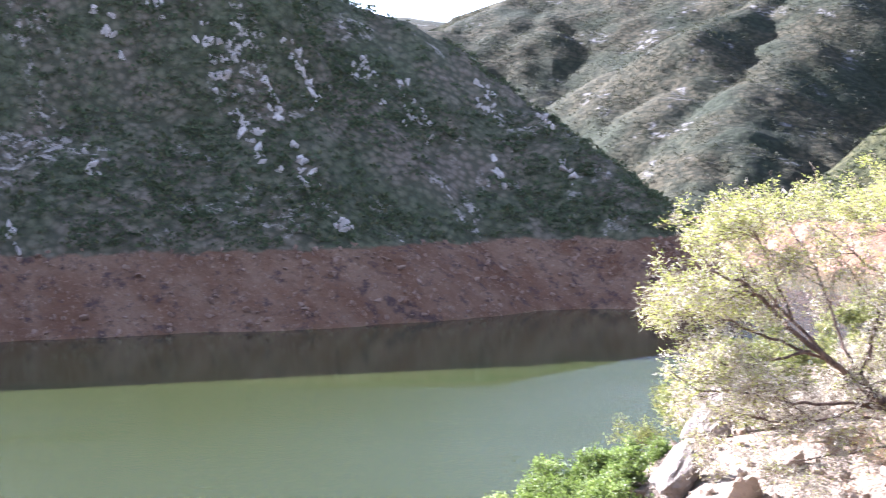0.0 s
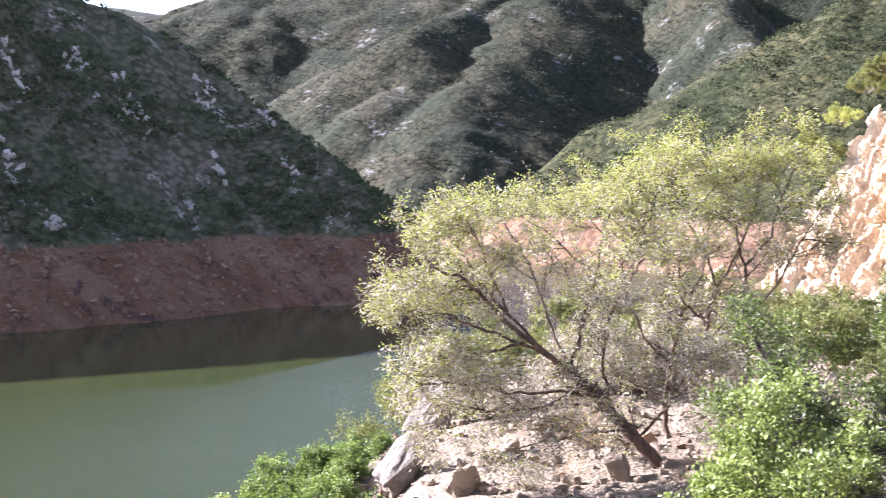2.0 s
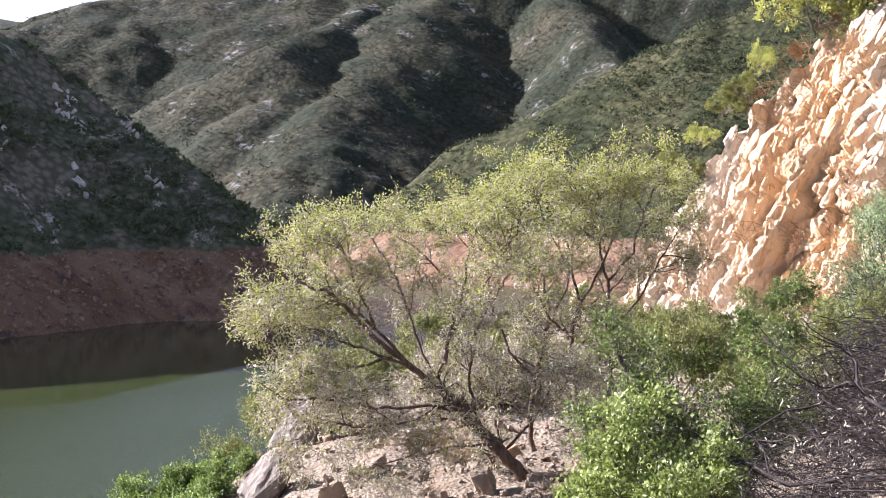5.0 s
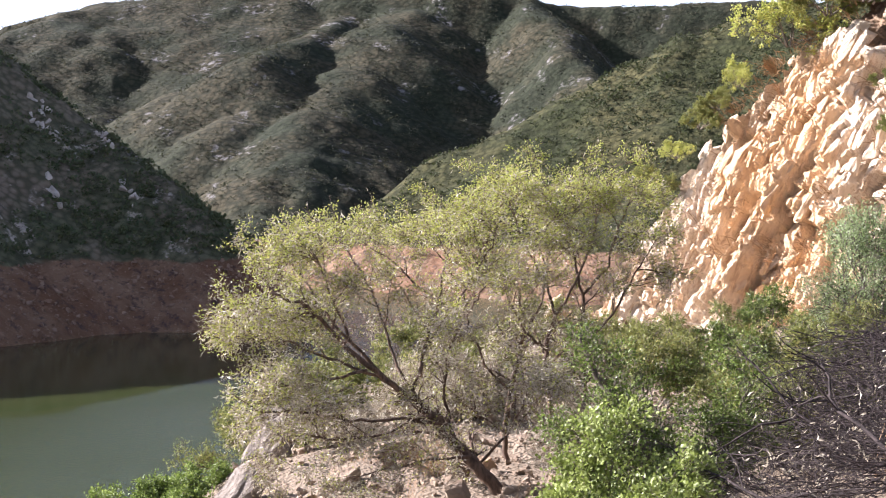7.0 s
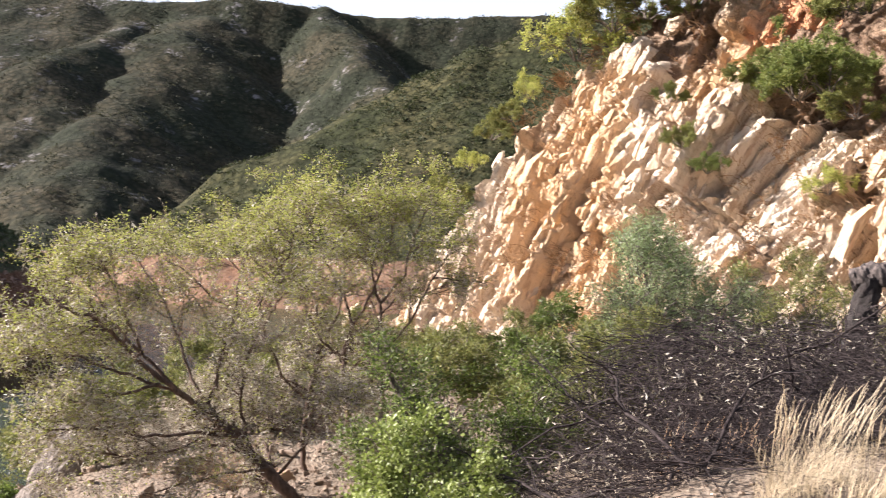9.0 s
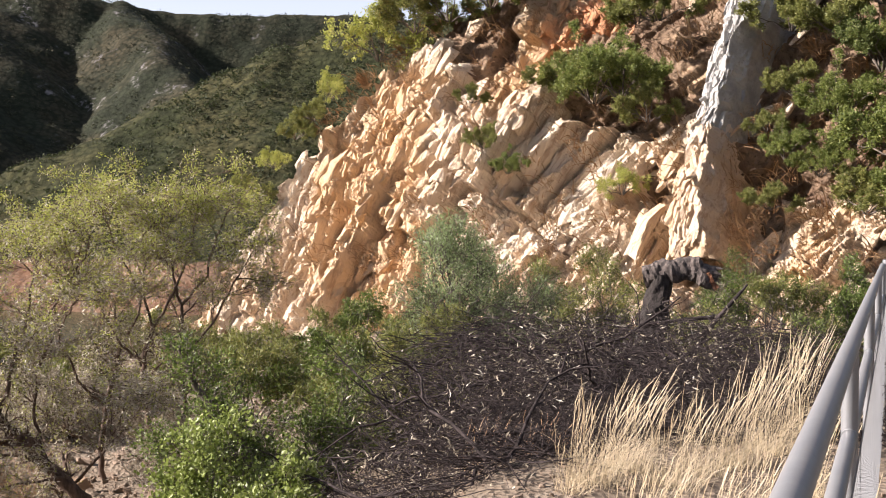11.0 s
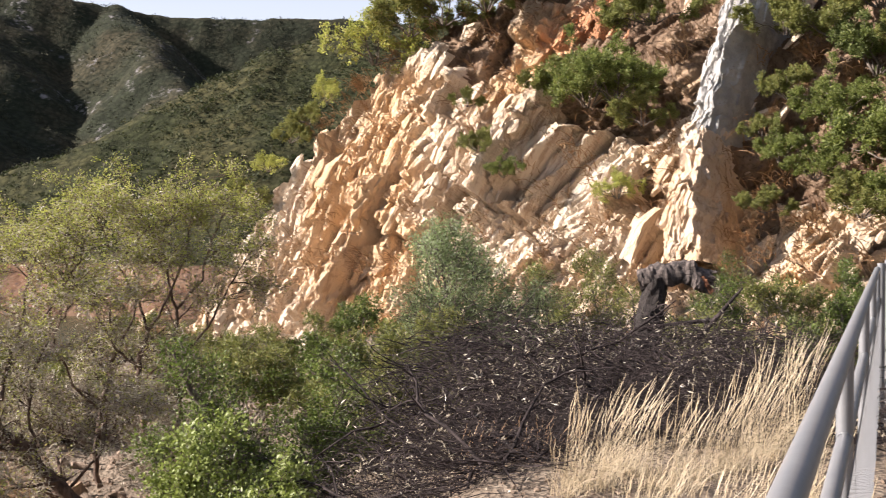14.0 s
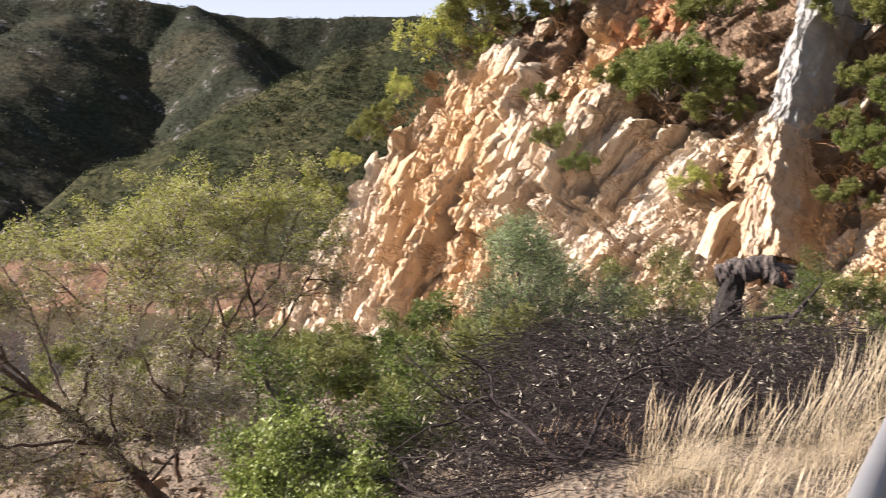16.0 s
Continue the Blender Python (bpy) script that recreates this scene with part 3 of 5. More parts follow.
def build_cliff():
    s_end = float(np.interp(64, FOOT_AZ, FOOT_S))
    ns, nv = 940, 470
    S, V = np.meshgrid(np.linspace(0, s_end, ns), np.concatenate([np.linspace(0, 17, nv - 70), np.linspace(17.1, 34, 70)]), indexing="ij")
    s, v = S.ravel(), V.ravel()
    p, n, over = face_point(s, v)
    h, ac, al = face_relief(s, v)
    fine = beds(ac - 0.15 * al, al, 0.34, 1.1, 0.075, 0.36, 7, 0.10, 0.03) + beds(ac + 0.2 * al, al, 0.13, 0.4, 0.03, 0.4, 9)
    shard = facets(np.stack([ac, al * 0.4], 1), 0.6, 11, 0.10, 0.32, 0.006) + facets(np.stack([ac, al * 0.5], 1), 0.24, 17, 0.035, 0.5, 0.006)
    pit = fbm(np.stack([ac, al * 0.5, 0 * s], 1), 1.0, 2, 79)
    h = (h + fine + shard - 0.5 * smooth(0.55, 0.75, pit)) * (1 - 0.55 * smooth(0.5, 4.0, over))
    wild = overgrown(p)
    loose = (over > 0.8) | (wild > 0.5)
    h = h * (1 - 0.5 * wild) - 0.55 * wild
    pos = p + n * h[:, None]
    ii, jj = np.meshgrid(np.arange(ns - 1), np.arange(nv - 1), indexing="ij")
    f = np.stack([ii * nv + jj, (ii + 1) * nv + jj, (ii + 1) * nv + jj + 1, ii * nv + jj + 1], -1).reshape(-1, 4)[:, ::-1]
    tri = np.concatenate([f[:, [0, 1, 2]], f[:, [0, 2, 3]]])
    soil = loose[tri[:, 0]]
    used, inv = np.unique(tri[soil], return_inverse=True)
    mesh_object("cliff_earth", pos[used], inv.reshape(-1, 3), M_EARTH, None, True, "brown earth and litter between the rocks of the face", "cliff", "", "structure")
    used, inv = np.unique(tri[~soil], return_inverse=True)
    pieces, large = [(pos[used], inv.reshape(-1, 3))], []
    rng = np.random.default_rng(12)
    # loose slabs and blocks, long along the beds
    n = 3400
    ss, vv = rng.uniform(0.5, s_end, n), rng.uniform(-0.2, 17, n)
    cs, ns_, ov = face_point(ss, vv)
    relief = face_relief(ss, vv)[0]
    lean = 78 - 26 * smooth(8, 26, ss)
    wild = overgrown(cs)
    for k in range(n):
        if ov[k] > 2.5 or wild[k] > 0.4 and rng.random() < 0.75 or (ov[k] > 0.3 and rng.random() < 0.6):
            continue
        nn = Vector(ns_[k]).normalized()
        side = nn.cross(Vector((0, 0, 1)))
        side = side.normalized() if side.length > 0.1 else Vector((0.33, -0.94, 0))
        if side.dot(Vector((0.33, -0.94, 0))) < 0:
            side = -side
        upv = side.cross(nn)
        if upv.z < 0:
            upv = -upv
        ang = radians(rng.normal(lean[k], 7))
        run = side * math.cos(ang) + upv * math.sin(ang)
        turn = Matrix((run.cross(nn), run, nn)).transposed() @ Euler((rng.normal(0, 0.09), rng.normal(0, 0.25), rng.normal(0, 0.07))).to_matrix()
        w = 0.06 + 0.45 * rng.random() ** 2.6
        size = (w, w * rng.uniform(1.4, 3.4), w * rng.uniform(0.6, 1.1))
        at = cs[k] + np.array(nn) * (rng.uniform(-0.2, 0.06) + relief[k] - 0.5 * wild[k])
        if w > 0.22 and len(large) < 300 and vv[k] < 15:
            large.append((at, turn, size, int(rng.integers(len(HULLS)))))
            continue
        v, tf = HULLS[rng.integers(len(HULLS))]
        pieces.append((v * (np.asarray(size) / 2) @ np.array(turn).T + at, tf))
    pos, tri = merge(pieces)
    ob = mesh_object("cliff", pos, tri, M_CLIFF, None, False, "broken buff and orange quartzite rock face with leaning beds", "cliff", "", "structure")
    shared = {}
    for at, turn, size, k in large:
        if k not in shared:
            block = mesh_object("rock_block", *ROUGH[k], M_CLIFF, ob)
            shared[k] = block.data
        else:
            block = new("rock_block", shared[k])
            block.parent = ob
        block.matrix_basis = Matrix.LocRotScale(Vector(at), turn.to_quaternion(), Vector(size) / 2)
    return ob


cliff = build_cliff()


# ---- plants: tools ----
def tube(pts, radii, sides):
    """A tapered branch along pts. Points and quads."""
    pts, radii = np.asarray(pts, float), np.asarray(radii, float)
    d = np.gradient(pts, axis=0)
    d /= np.linalg.norm(d, axis=1)[:, None] + 1e-9
    ref = np.array([0.31, 0.95, 0.05]) if abs(d[0, 2]) > 0.6 else np.array([0.05, 0.1, 1.0])
    a = np.cross(d, ref)
    a /= np.linalg.norm(a, axis=1)[:, None] + 1e-9
    b = np.cross(d, a)
    w = np.linspace(0, 2 * math.pi, sides, endpoint=False)
    v = (pts[:, None] + radii[:, None, None] * (np.cos(w)[None, :, None] * a[:, None] + np.sin(w)[None, :, None] * b[:, None])).reshape(-1, 3)
    i, j = np.meshgrid(np.arange(len(pts) - 1), np.arange(sides), indexing="ij")
    j2 = (j + 1) % sides
    f = np.stack([i * sides + j, i * sides + j2, (i + 1) * sides + j2, (i + 1) * sides + j], -1).reshape(-1, 4)
    return v, f


def wander(rng, start, way, length, n, bend, lift):
    """A crooked line from start."""
    pts, p, d = [np.array(start, float)], np.array(start, float), np.array(way, float)
    for k in range(n):
        d = d + rng.normal(0, bend, 3) + np.array([0, 0, lift])
        d /= np.linalg.norm(d)
        p = p + d * length / n
        pts.append(p)
    return np.array(pts)


def unit(a):
    return a / (np.linalg.norm(a, axis=-1, keepdims=True) + 1e-9)


def wander_many(rng, start, way, length, n, bend, lift):
    """Crooked lines (m, n + 1, 3) from the rows of start."""
    d, out = unit(way), [start]
    for k in range(n):
        d = unit(d + rng.normal(0, bend, d.shape) + np.array([0, 0, lift]))
        out.append(out[-1] + d * (length / n)[:, None])
    return np.stack(out, 1)


def tubes(P, rad, sides):
    """Tapered twigs along the lines P (m, k, 3) with radii rad (m, k). Points and quads."""
    d = unit(np.gradient(P, axis=1))
    ref = np.where(np.abs(d[:, :1, 2:]) > 0.6, np.array([0.31, 0.95, 0.05]), np.array([0.05, 0.1, 1.0]))
    a = unit(np.cross(d, ref))
    b = np.cross(d, a)
    w = np.linspace(0, 2 * math.pi, sides, endpoint=False)[:, None]
    v = P[:, :, None] + rad[:, :, None, None] * (np.cos(w) * a[:, :, None] + np.sin(w) * b[:, :, None])
    m, k = P.shape[:2]
    h, i, j = np.meshgrid(np.arange(m), np.arange(k - 1), np.arange(sides), indexing="ij")
    o, j2 = (h * k + i) * sides, (j + 1) % sides
    return v.reshape(-1, 3), np.stack([o + j, o + j2, o + sides + j2, o + sides + j], -1).reshape(-1, 4)


def taper(r0, r1, k):
    return r0[:, None] + (r1 - r0)[:, None] * np.linspace(0, 1, k)


def along(P, t):
    """The places and ways at the shares t (m,) of the lines P (m, k, 3)."""
    x = np.clip(t, 0, 0.9999) * (P.shape[1] - 1)
    k = x.astype(int)
    i = np.arange(len(P))
    a, b = P[i, k], P[i, k + 1]
    return a + (b - a) * (x - k)[:, None], unit(b - a)


def resample(pts, n):
    t, u = np.linspace(0, 1, len(pts)), np.linspace(0, 1, n)
    return np.stack([np.interp(u, t, pts[:, k]) for k in range(3)], 1)


def branch_out(rng, limbs, plan, rise=1.0):
    """Grows side branches from limbs [(points, r0, r1)] by plan: per level (count, length, spread, lift, bend).
    rise below 1 flattens the sprays. Returns the woody pieces and the twigs that carry leaves."""
    wood, twigs = [], []
    for pts, r0, r1 in limbs:
        wood.append(tube(pts, np.linspace(r0, r1, len(pts)), 8))
    P = np.array([resample(np.asarray(x[0]), 13) for x in limbs])
    r0, r1 = np.array([x[1] for x in limbs]), np.array([x[2] for x in limbs])
    for k, (count, length, spread, lift, bend) in enumerate(plan):
        P, r0, r1 = np.repeat(P, count, 0), np.repeat(r0, count), np.repeat(r1, count)
        t = rng.uniform(0.25 if k else 0.3, 1.0, len(P))
        p, d = along(P, t)
        q = rng.normal(size=d.shape)
        q = unit(q - (q * d).sum(1, keepdims=True) * d)
        way = (d * math.cos(spread) + q * math.sin(spread)) * np.array([1, 1, rise])
        rr = np.maximum(0.0025, (r0 + (r1 - r0) * t) * 0.55)
        n = 5 if k < 2 else 3
        P = wander_many(rng, p, way, length * rng.uniform(0.5, 1.2, len(p)) * (1.15 - 0.4 * t), n, bend, lift)
        r0, r1 = rr, np.maximum(0.0018, rr * 0.4)
        wood.append(tubes(P, taper(r0, r1, n + 1), 5 if k == 0 else 3))
        if k >= len(plan) - 2:
            twigs.append(P)
    return wood, twigs


def blades(rng, centers, ways, length, width, bend=0.0):
    """Small leaves: pointed four-cornered blades folded along the middle. Points and quads."""
    n = len(centers)
    ways = unit(ways)
    side = unit(np.cross(ways, rng.normal(size=(n, 3))))
    up = np.cross(side, ways)
    ln, wd = length * rng.uniform(0.6, 1.3, (n, 1)), width * rng.uniform(0.6, 1.3, (n, 1))
    p0 = centers
    p1 = centers + ways * ln * 0.5 + side * wd * 0.5 + up * ln * bend
    p2 = centers + ways * ln
    p3 = centers + ways * ln * 0.5 - side * wd * 0.5 + up * ln * bend
    v = np.stack([p0, p1, p2, p3], 1).reshape(-1, 3)
    return v, np.arange(4 * n).reshape(n, 4)


def leaf_crown(rng, twigs, per, length, width, jitter, up=0.3, bend=0.0, keep=None):
    """Leaves along twigs, more on some twigs than on others."""
    cs, ws = [], []
    for P in twigs:
        lush = np.clip(rng.normal(per, per * 0.45, len(P)), 0, 2 * per).astype(int)
        P = np.repeat(P, lush, 0)
        p, d = along(P, rng.uniform(0.15, 1.0, len(P)))
        if keep is not None:
            ok = rng.random(len(p)) < keep(p)
            p, d = p[ok], d[ok]
        cs.append(p + rng.normal(0, jitter, p.shape))
        ws.append(d * 0.5 + rng.normal(0, 0.7, d.shape) + np.array([0, 0, up]))
    return blades(rng, np.concatenate(cs), np.concatenate(ws), length, width, bend)


def leaf_material(name, a, b, c, through=0.35, rough=0.55):
    """Leaves of mixed tints that let some light through."""
    m = Mat(name, rough, 0.35)
    r = m.geo.outputs["Random Per Island"]
    col = m.mix(m.ramp(r, 0.0, 0.6), a, b)
    col = m.mix(m.ramp(r, 0.80, 1.0), col, c)
    col = m.mix(m.ramp(m.noise(2.2, 3), 0.35, 0.7, 0.0, 0.5), col, tuple(x * 0.6 for x in a))
    m.put(m.b.inputs["Base Color"], col)
    t = m.n.new("ShaderNodeBsdfTranslucent")
    m.put(t.inputs["Color"], col)
    mx = m.n.new("ShaderNodeMixShader")
    mx.inputs[0].default_value = through
    m.l.new(m.b.outputs[0], mx.inputs[1])
    m.l.new(t.outputs[0], mx.inputs[2])
    m.l.new(mx.outputs[0], m.n["Material Output"].inputs["Surface"])
    return m.mat


def bark_material(name, a, b, scale=14):
    m = Mat(name, 0.9, 0.2)
    v = m.scaled((1, 1, 0.3))
    col = m.mix(m.ramp(m.noise(scale, 6, 0.7, v), 0.35, 0.68), a, b)
    return m.done(col, m.bump(m.noise(scale * 1.5, 6, 0.7, v), 0.8, 0.02))


L_THORN = leaf_material("thorn_tree_leaves", (0.30, 0.33, 0.06), (0.44, 0.46, 0.11), (0.56, 0.50, 0.16), 0.42)
L_POD = leaf_material("dry_seed_pods", (0.28, 0.235, 0.165), (0.45, 0.39, 0.29), (0.72, 0.67, 0.56), 0.2, 0.5)
L_BRIGHT = leaf_material("bright_green_leaves", (0.13, 0.165, 0.028), (0.27, 0.32, 0.08), (0.52, 0.56, 0.25), 0.35, 0.45)
# the third tint paints sun glints onto the brightest leaves
L_MID = leaf_material("mid_green_leaves", (0.054, 0.080, 0.012), (0.14, 0.19, 0.034), (0.40, 0.46, 0.16), 0.38, 0.42)
L_ROUND = leaf_material("fresh_green_leaves", (0.10, 0.14, 0.025), (0.19, 0.25, 0.05), (0.34, 0.40, 0.11), 0.35)
L_OLIVE = leaf_material("olive_green_leaves", (0.13, 0.145, 0.034), (0.23, 0.24, 0.065), (0.36, 0.32, 0.10), 0.35)
L_BLUE = leaf_material("grey_green_leaves", (0.17, 0.23, 0.08), (0.34, 0.41, 0.19), (0.52, 0.56, 0.38), 0.42)
L_DARK = leaf_material("dark_green_leaves", (0.09, 0.12, 0.03), (0.16, 0.19, 0.05), (0.27, 0.28, 0.10), 0.35)
L_FACE = leaf_material("rock_shrub_leaves", (0.11, 0.14, 0.028), (0.20, 0.235, 0.055), (0.34, 0.35, 0.11), 0.4)
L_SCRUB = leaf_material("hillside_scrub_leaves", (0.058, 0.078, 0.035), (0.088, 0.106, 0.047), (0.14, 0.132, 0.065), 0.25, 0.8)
L_DRY = leaf_material("dry_straw", (0.38, 0.29, 0.17), (0.52, 0.42, 0.27), (0.66, 0.57, 0.41), 0.3)
B_RED = bark_material("reddish_bark", (0.060, 0.040, 0.030), (0.17, 0.115, 0.085))
B_GREY = bark_material("grey_brown_bark", (0.07, 0.055, 0.045), (0.19, 0.16, 0.13))
B_DEAD = bark_material("dead_wood", (0.016, 0.012, 0.011), (0.066, 0.050, 0.047), 20)
B_CHAR = bark_material("charred_wood", (0.012, 0.010, 0.009), (0.06, 0.05, 0.045), 24)


def stand(name, at, turn, label, category, group=""):
    """The empty that carries a thing's parts."""
    ob = new(name)
    ob.empty_display_size = 0.2
    ob.matrix_world = pose(*at, 0, 0, turn)
    return tagged(ob, label, category, group)


def foot_at(az, r, sink=0.05):
    x, y, _ = polar(az, r)
    return (x, y, ground_at(x, y) - sink)


# ---- thorn trees on the bank ----
def thorn_tree(seed, az, r, limbs, label, plan, leaves, pods):
    """limbs: lines in metres, to the right, away and up from the foot, with end radii."""
    rng = np.random.default_rng(seed)
    at = foot_at(az, r)
    tree = stand("thorn_tree", at, -az, label, "tree", "thorn trees on the bank")
    lines = []
    for r0, r1, pts in limbs:
        p = np.array(pts, float)
        p[:, 0] = np.where(p[:, 0] < -2.0, -2.0 + 0.66 * (p[:, 0] + 2.0), p[:, 0])
        t = np.linspace(0, 1, len(p))
        u = np.linspace(0, 1, 4 * len(p) - 3)
        q = np.stack([np.interp(u, t, p[:, k]) for k in range(3)], 1)
        q[1:-1] += rng.normal(0, 0.012, q[1:-1].shape)
        lines.append((q, r0, r1))
    wood, twigs = branch_out(rng, lines, plan, 0.7)
    v, f = merge(wood)
    mesh_object("trunk", v, f, B_RED, tree, True, label="crooked reddish-brown trunk and branches")
    top = max(p[..., 2].max() for p in twigs)

    def upper(p):
        return 0.30 + 0.70 * np.clip((p[:, 2] / top - 0.46) * 2.6 + np.maximum(0, -p[:, 0] - 2.0) * 0.9, 0, 1)

    def lower(p):
        return 0.85 - 0.65 * np.clip((p[:, 2] / top - 0.58) * 2.8, 0, 1)

    v, f = leaf_crown(rng, twigs, leaves, 0.034, 0.016, 0.03, 0.25, 0.1, upper)
    mesh_object("crown", v, f, L_THORN, tree, False, label="sparse yellow-green leaves")
    v, f = leaf_crown(rng, twigs, pods, 0.075, 0.011, 0.03, -0.25, 0.18, lower)
    mesh_object("pod_cover", v, f, L_POD, tree, False, label="curled grey-white dry pods")
    return tree


PLAN = ((11, 0.58, 0.8, 0.02, 0.16), (7, 0.36, 0.8, 0.02, 0.2), (4, 0.2, 0.8, 0.0, 0.25))
thorn_tree(1, 23.3, 14.5, (
    (0.092, 0.050, ((-0.01, -0, -0.14), (-0.28, -0.03, 0.2), (-0.61, -0.06, 0.55), (-0.87, -0.1, 0.89), (-1.22, -0.15, 1.17))),
    (0.038, 0.008, ((-1.22, -0.15, 1.17), (-1.6, -0.36, 1.5), (-1.93, -0.57, 1.83), (-2.25, -0.78, 2.13), (-2.55, -1.01, 2.34), (-2.94, -1.26, 2.43), (-3.29, -1.51, 2.28))),
    (0.030, 0.008, ((-1.22, -0.15, 1.17), (-1.1, -0.06, 1.55), (-1.01, 0.03, 1.91), (-0.91, 0.11, 2.33), (-0.83, 0.2, 2.76), (-0.72, 0.28, 3.12))),
    (0.020, 0.006, ((-0.85, -0.23, 0.89), (-1.36, -0.48, 0.99), (-1.84, -0.76, 0.99), (-2.21, -1.03, 1.11), (-2.51, -1.3, 1.19), (-2.94, -1.61, 1.21), (-3.34, -1.94, 1.45))),
    (0.028, 0.006, ((-1.32, -0.16, 1.24), (-1.72, -0.1, 1.61), (-2.13, -0.06, 1.97), (-2.5, -0.01, 2.3), (-2.82, 0.03, 2.6), (-3.13, 0.07, 2.8))),
    (0.020, 0.006, ((-1.51, -0.28, 1.41), (-1.95, -0.39, 1.58), (-2.39, -0.52, 1.72), (-2.82, -0.66, 1.86), (-3.21, -0.81, 1.87), (-3.47, -0.94, 2.01))),
    (0.020, 0.006, ((-1.26, -0.15, 1.3), (-1.47, 0.01, 1.74), (-1.62, 0.17, 2.19), (-1.84, 0.33, 2.58), (-2.06, 0.48, 2.85), (-2.23, 0.64, 2.98))),
    (0.020, 0.006, ((-1, -0.03, 1.81), (-0.74, -0.09, 2.22), (-0.48, -0.16, 2.61), (-0.28, -0.23, 2.94), (-0.22, -0.3, 3.19))),
    (0.020, 0.006, ((-1.88, -0.42, 1.85), (-2.05, -0.58, 2.25), (-2.22, -0.74, 2.64), (-2.35, -0.9, 2.86))),
    (0.020, 0.006, ((-1.05, -0.34, 1), (-1.48, -0.53, 0.83), (-1.97, -0.74, 0.76), (-2.44, -0.97, 0.86), (-2.78, -1.19, 0.8))),
    (0.020, 0.006, ((-0.74, -0.12, 0.77), (-0.83, -0.22, 1.25), (-0.76, -0.32, 1.78), (-0.53, -0.41, 2.24), (-0.34, -0.5, 2.5))),
    (0.020, 0.006, ((-1.69, -0.4, 1.52), (-2.05, -0.61, 1.48), (-2.4, -0.83, 1.38), (-2.75, -1.05, 1.42), (-3.0, -1.27, 1.48))),
    (0.018, 0.006, ((-0.5, -0.1, 0.5), (-0.85, -0.5, 0.55), (-1.3, -0.8, 0.5), (-1.8, -1.0, 0.42))),
    (0.018, 0.006, ((-0.4, 0.05, 0.4), (-0.1, -0.4, 0.8), (0.1, -0.7, 1.2), (0.15, -0.9, 1.5))),
), "leaning thorn tree with grey pods and yellow-green leaves", PLAN, 8, 8)
thorn_tree(2, 22.9, 16.8, (
    (0.043, 0.028, ((0.05, -0, -0.14), (-0.02, -0.03, 0.44), (0.05, -0.05, 0.98), (0.16, -0.08, 1.44), (0.24, -0.1, 1.82))),
    (0.020, 0.006, ((0.24, -0.1, 1.82), (0.16, -0.03, 2.34), (-0.14, 0.05, 2.79), (-0.44, 0.12, 3.17), (-0.71, 0.19, 3.44))),
    (0.020, 0.006, ((0.05, -0, 0.97), (-0.29, -0.12, 1.36), (-0.51, -0.25, 1.83), (-0.58, -0.37, 2.36), (-0.94, -0.51, 2.89), (-1.15, -0.64, 3.15))),
    (0.020, 0.006, ((0.2, -0.1, 1.67), (0.46, 0.02, 2.19), (0.54, 0.14, 2.64), (0.31, 0.27, 3.16), (0.16, 0.4, 3.7))),
    (0.020, 0.006, ((-0.02, -0.1, 0.45), (-0.36, -0.27, 0.7), (-0.8, -0.45, 1.1), (-1.08, -0.64, 1.42))),
    (0.020, 0.006, ((-0.58, -0.41, 2.36), (-0.35, -0.54, 2.81), (-0.13, -0.67, 3.33), (-0.03, -0.8, 3.68))),
    (0.020, 0.006, ((-0.58, -0.41, 1.99), (-1.19, -0.18, 2.42), (-1.66, 0.05, 2.79), (-2, 0.28, 2.98))),
), "slender thorn tree with bare grey twigs and pale leaves", PLAN, 9, 7)
thorn_tree(3, 25.6, 15.8, (
    (0.043, 0.028, ((0.01, -0, 0.12), (-0.13, -0.03, 0.69), (-0.24, -0.05, 1.12), (-0.24, -0.08, 1.62), (-0.14, -0.1, 2.05))),
    (0.020, 0.006, ((-0.14, -0.1, 2.05), (-0.24, -0.23, 2.48), (-0.44, -0.36, 2.83), (-0.61, -0.49, 3.18), (-0.71, -0.62, 3.52))),
    (0.020, 0.006, ((-0.14, -0.1, 2.05), (0.1, -0.05, 2.47), (0.31, -0, 2.96), (0.38, 0.05, 3.45), (0.58, 0.09, 3.98))),
    (0.035, 0.022, ((0.33, 0.1, 0.25), (0.27, 0.12, 0.82), (0.24, 0.15, 1.39), (0.19, 0.17, 1.96), (0.21, 0.2, 2.32))),
    (0.020, 0.006, ((0.21, 0.2, 2.32), (0.52, 0.27, 2.67), (0.63, 0.34, 3.1), (0.8, 0.41, 3.52), (1.01, 0.47, 3.59))),
    (0.020, 0.006, ((0.21, 0.2, 2.32), (0.1, 0.07, 2.82), (-0.04, -0.07, 3.31), (0.03, -0.2, 3.8))),
    (0.020, 0.006, ((-0.24, -0.1, 1.63), (-0.51, -0.34, 1.86), (-0.71, -0.58, 2.29), (-0.73, -0.82, 2.71))),
    (0.020, 0.006, ((0.24, 0.2, 1.67), (0.59, 0.02, 2.12), (0.85, -0.16, 2.62), (1.04, -0.33, 2.97))),
    (0.020, 0.006, ((0.31, -0, 2.96), (-0.04, 0.27, 3.24), (-0.33, 0.53, 3.61), (-0.41, 0.8, 3.76))),
), "dark-stemmed thorn tree with thin yellow-green crown", PLAN, 9, 7)


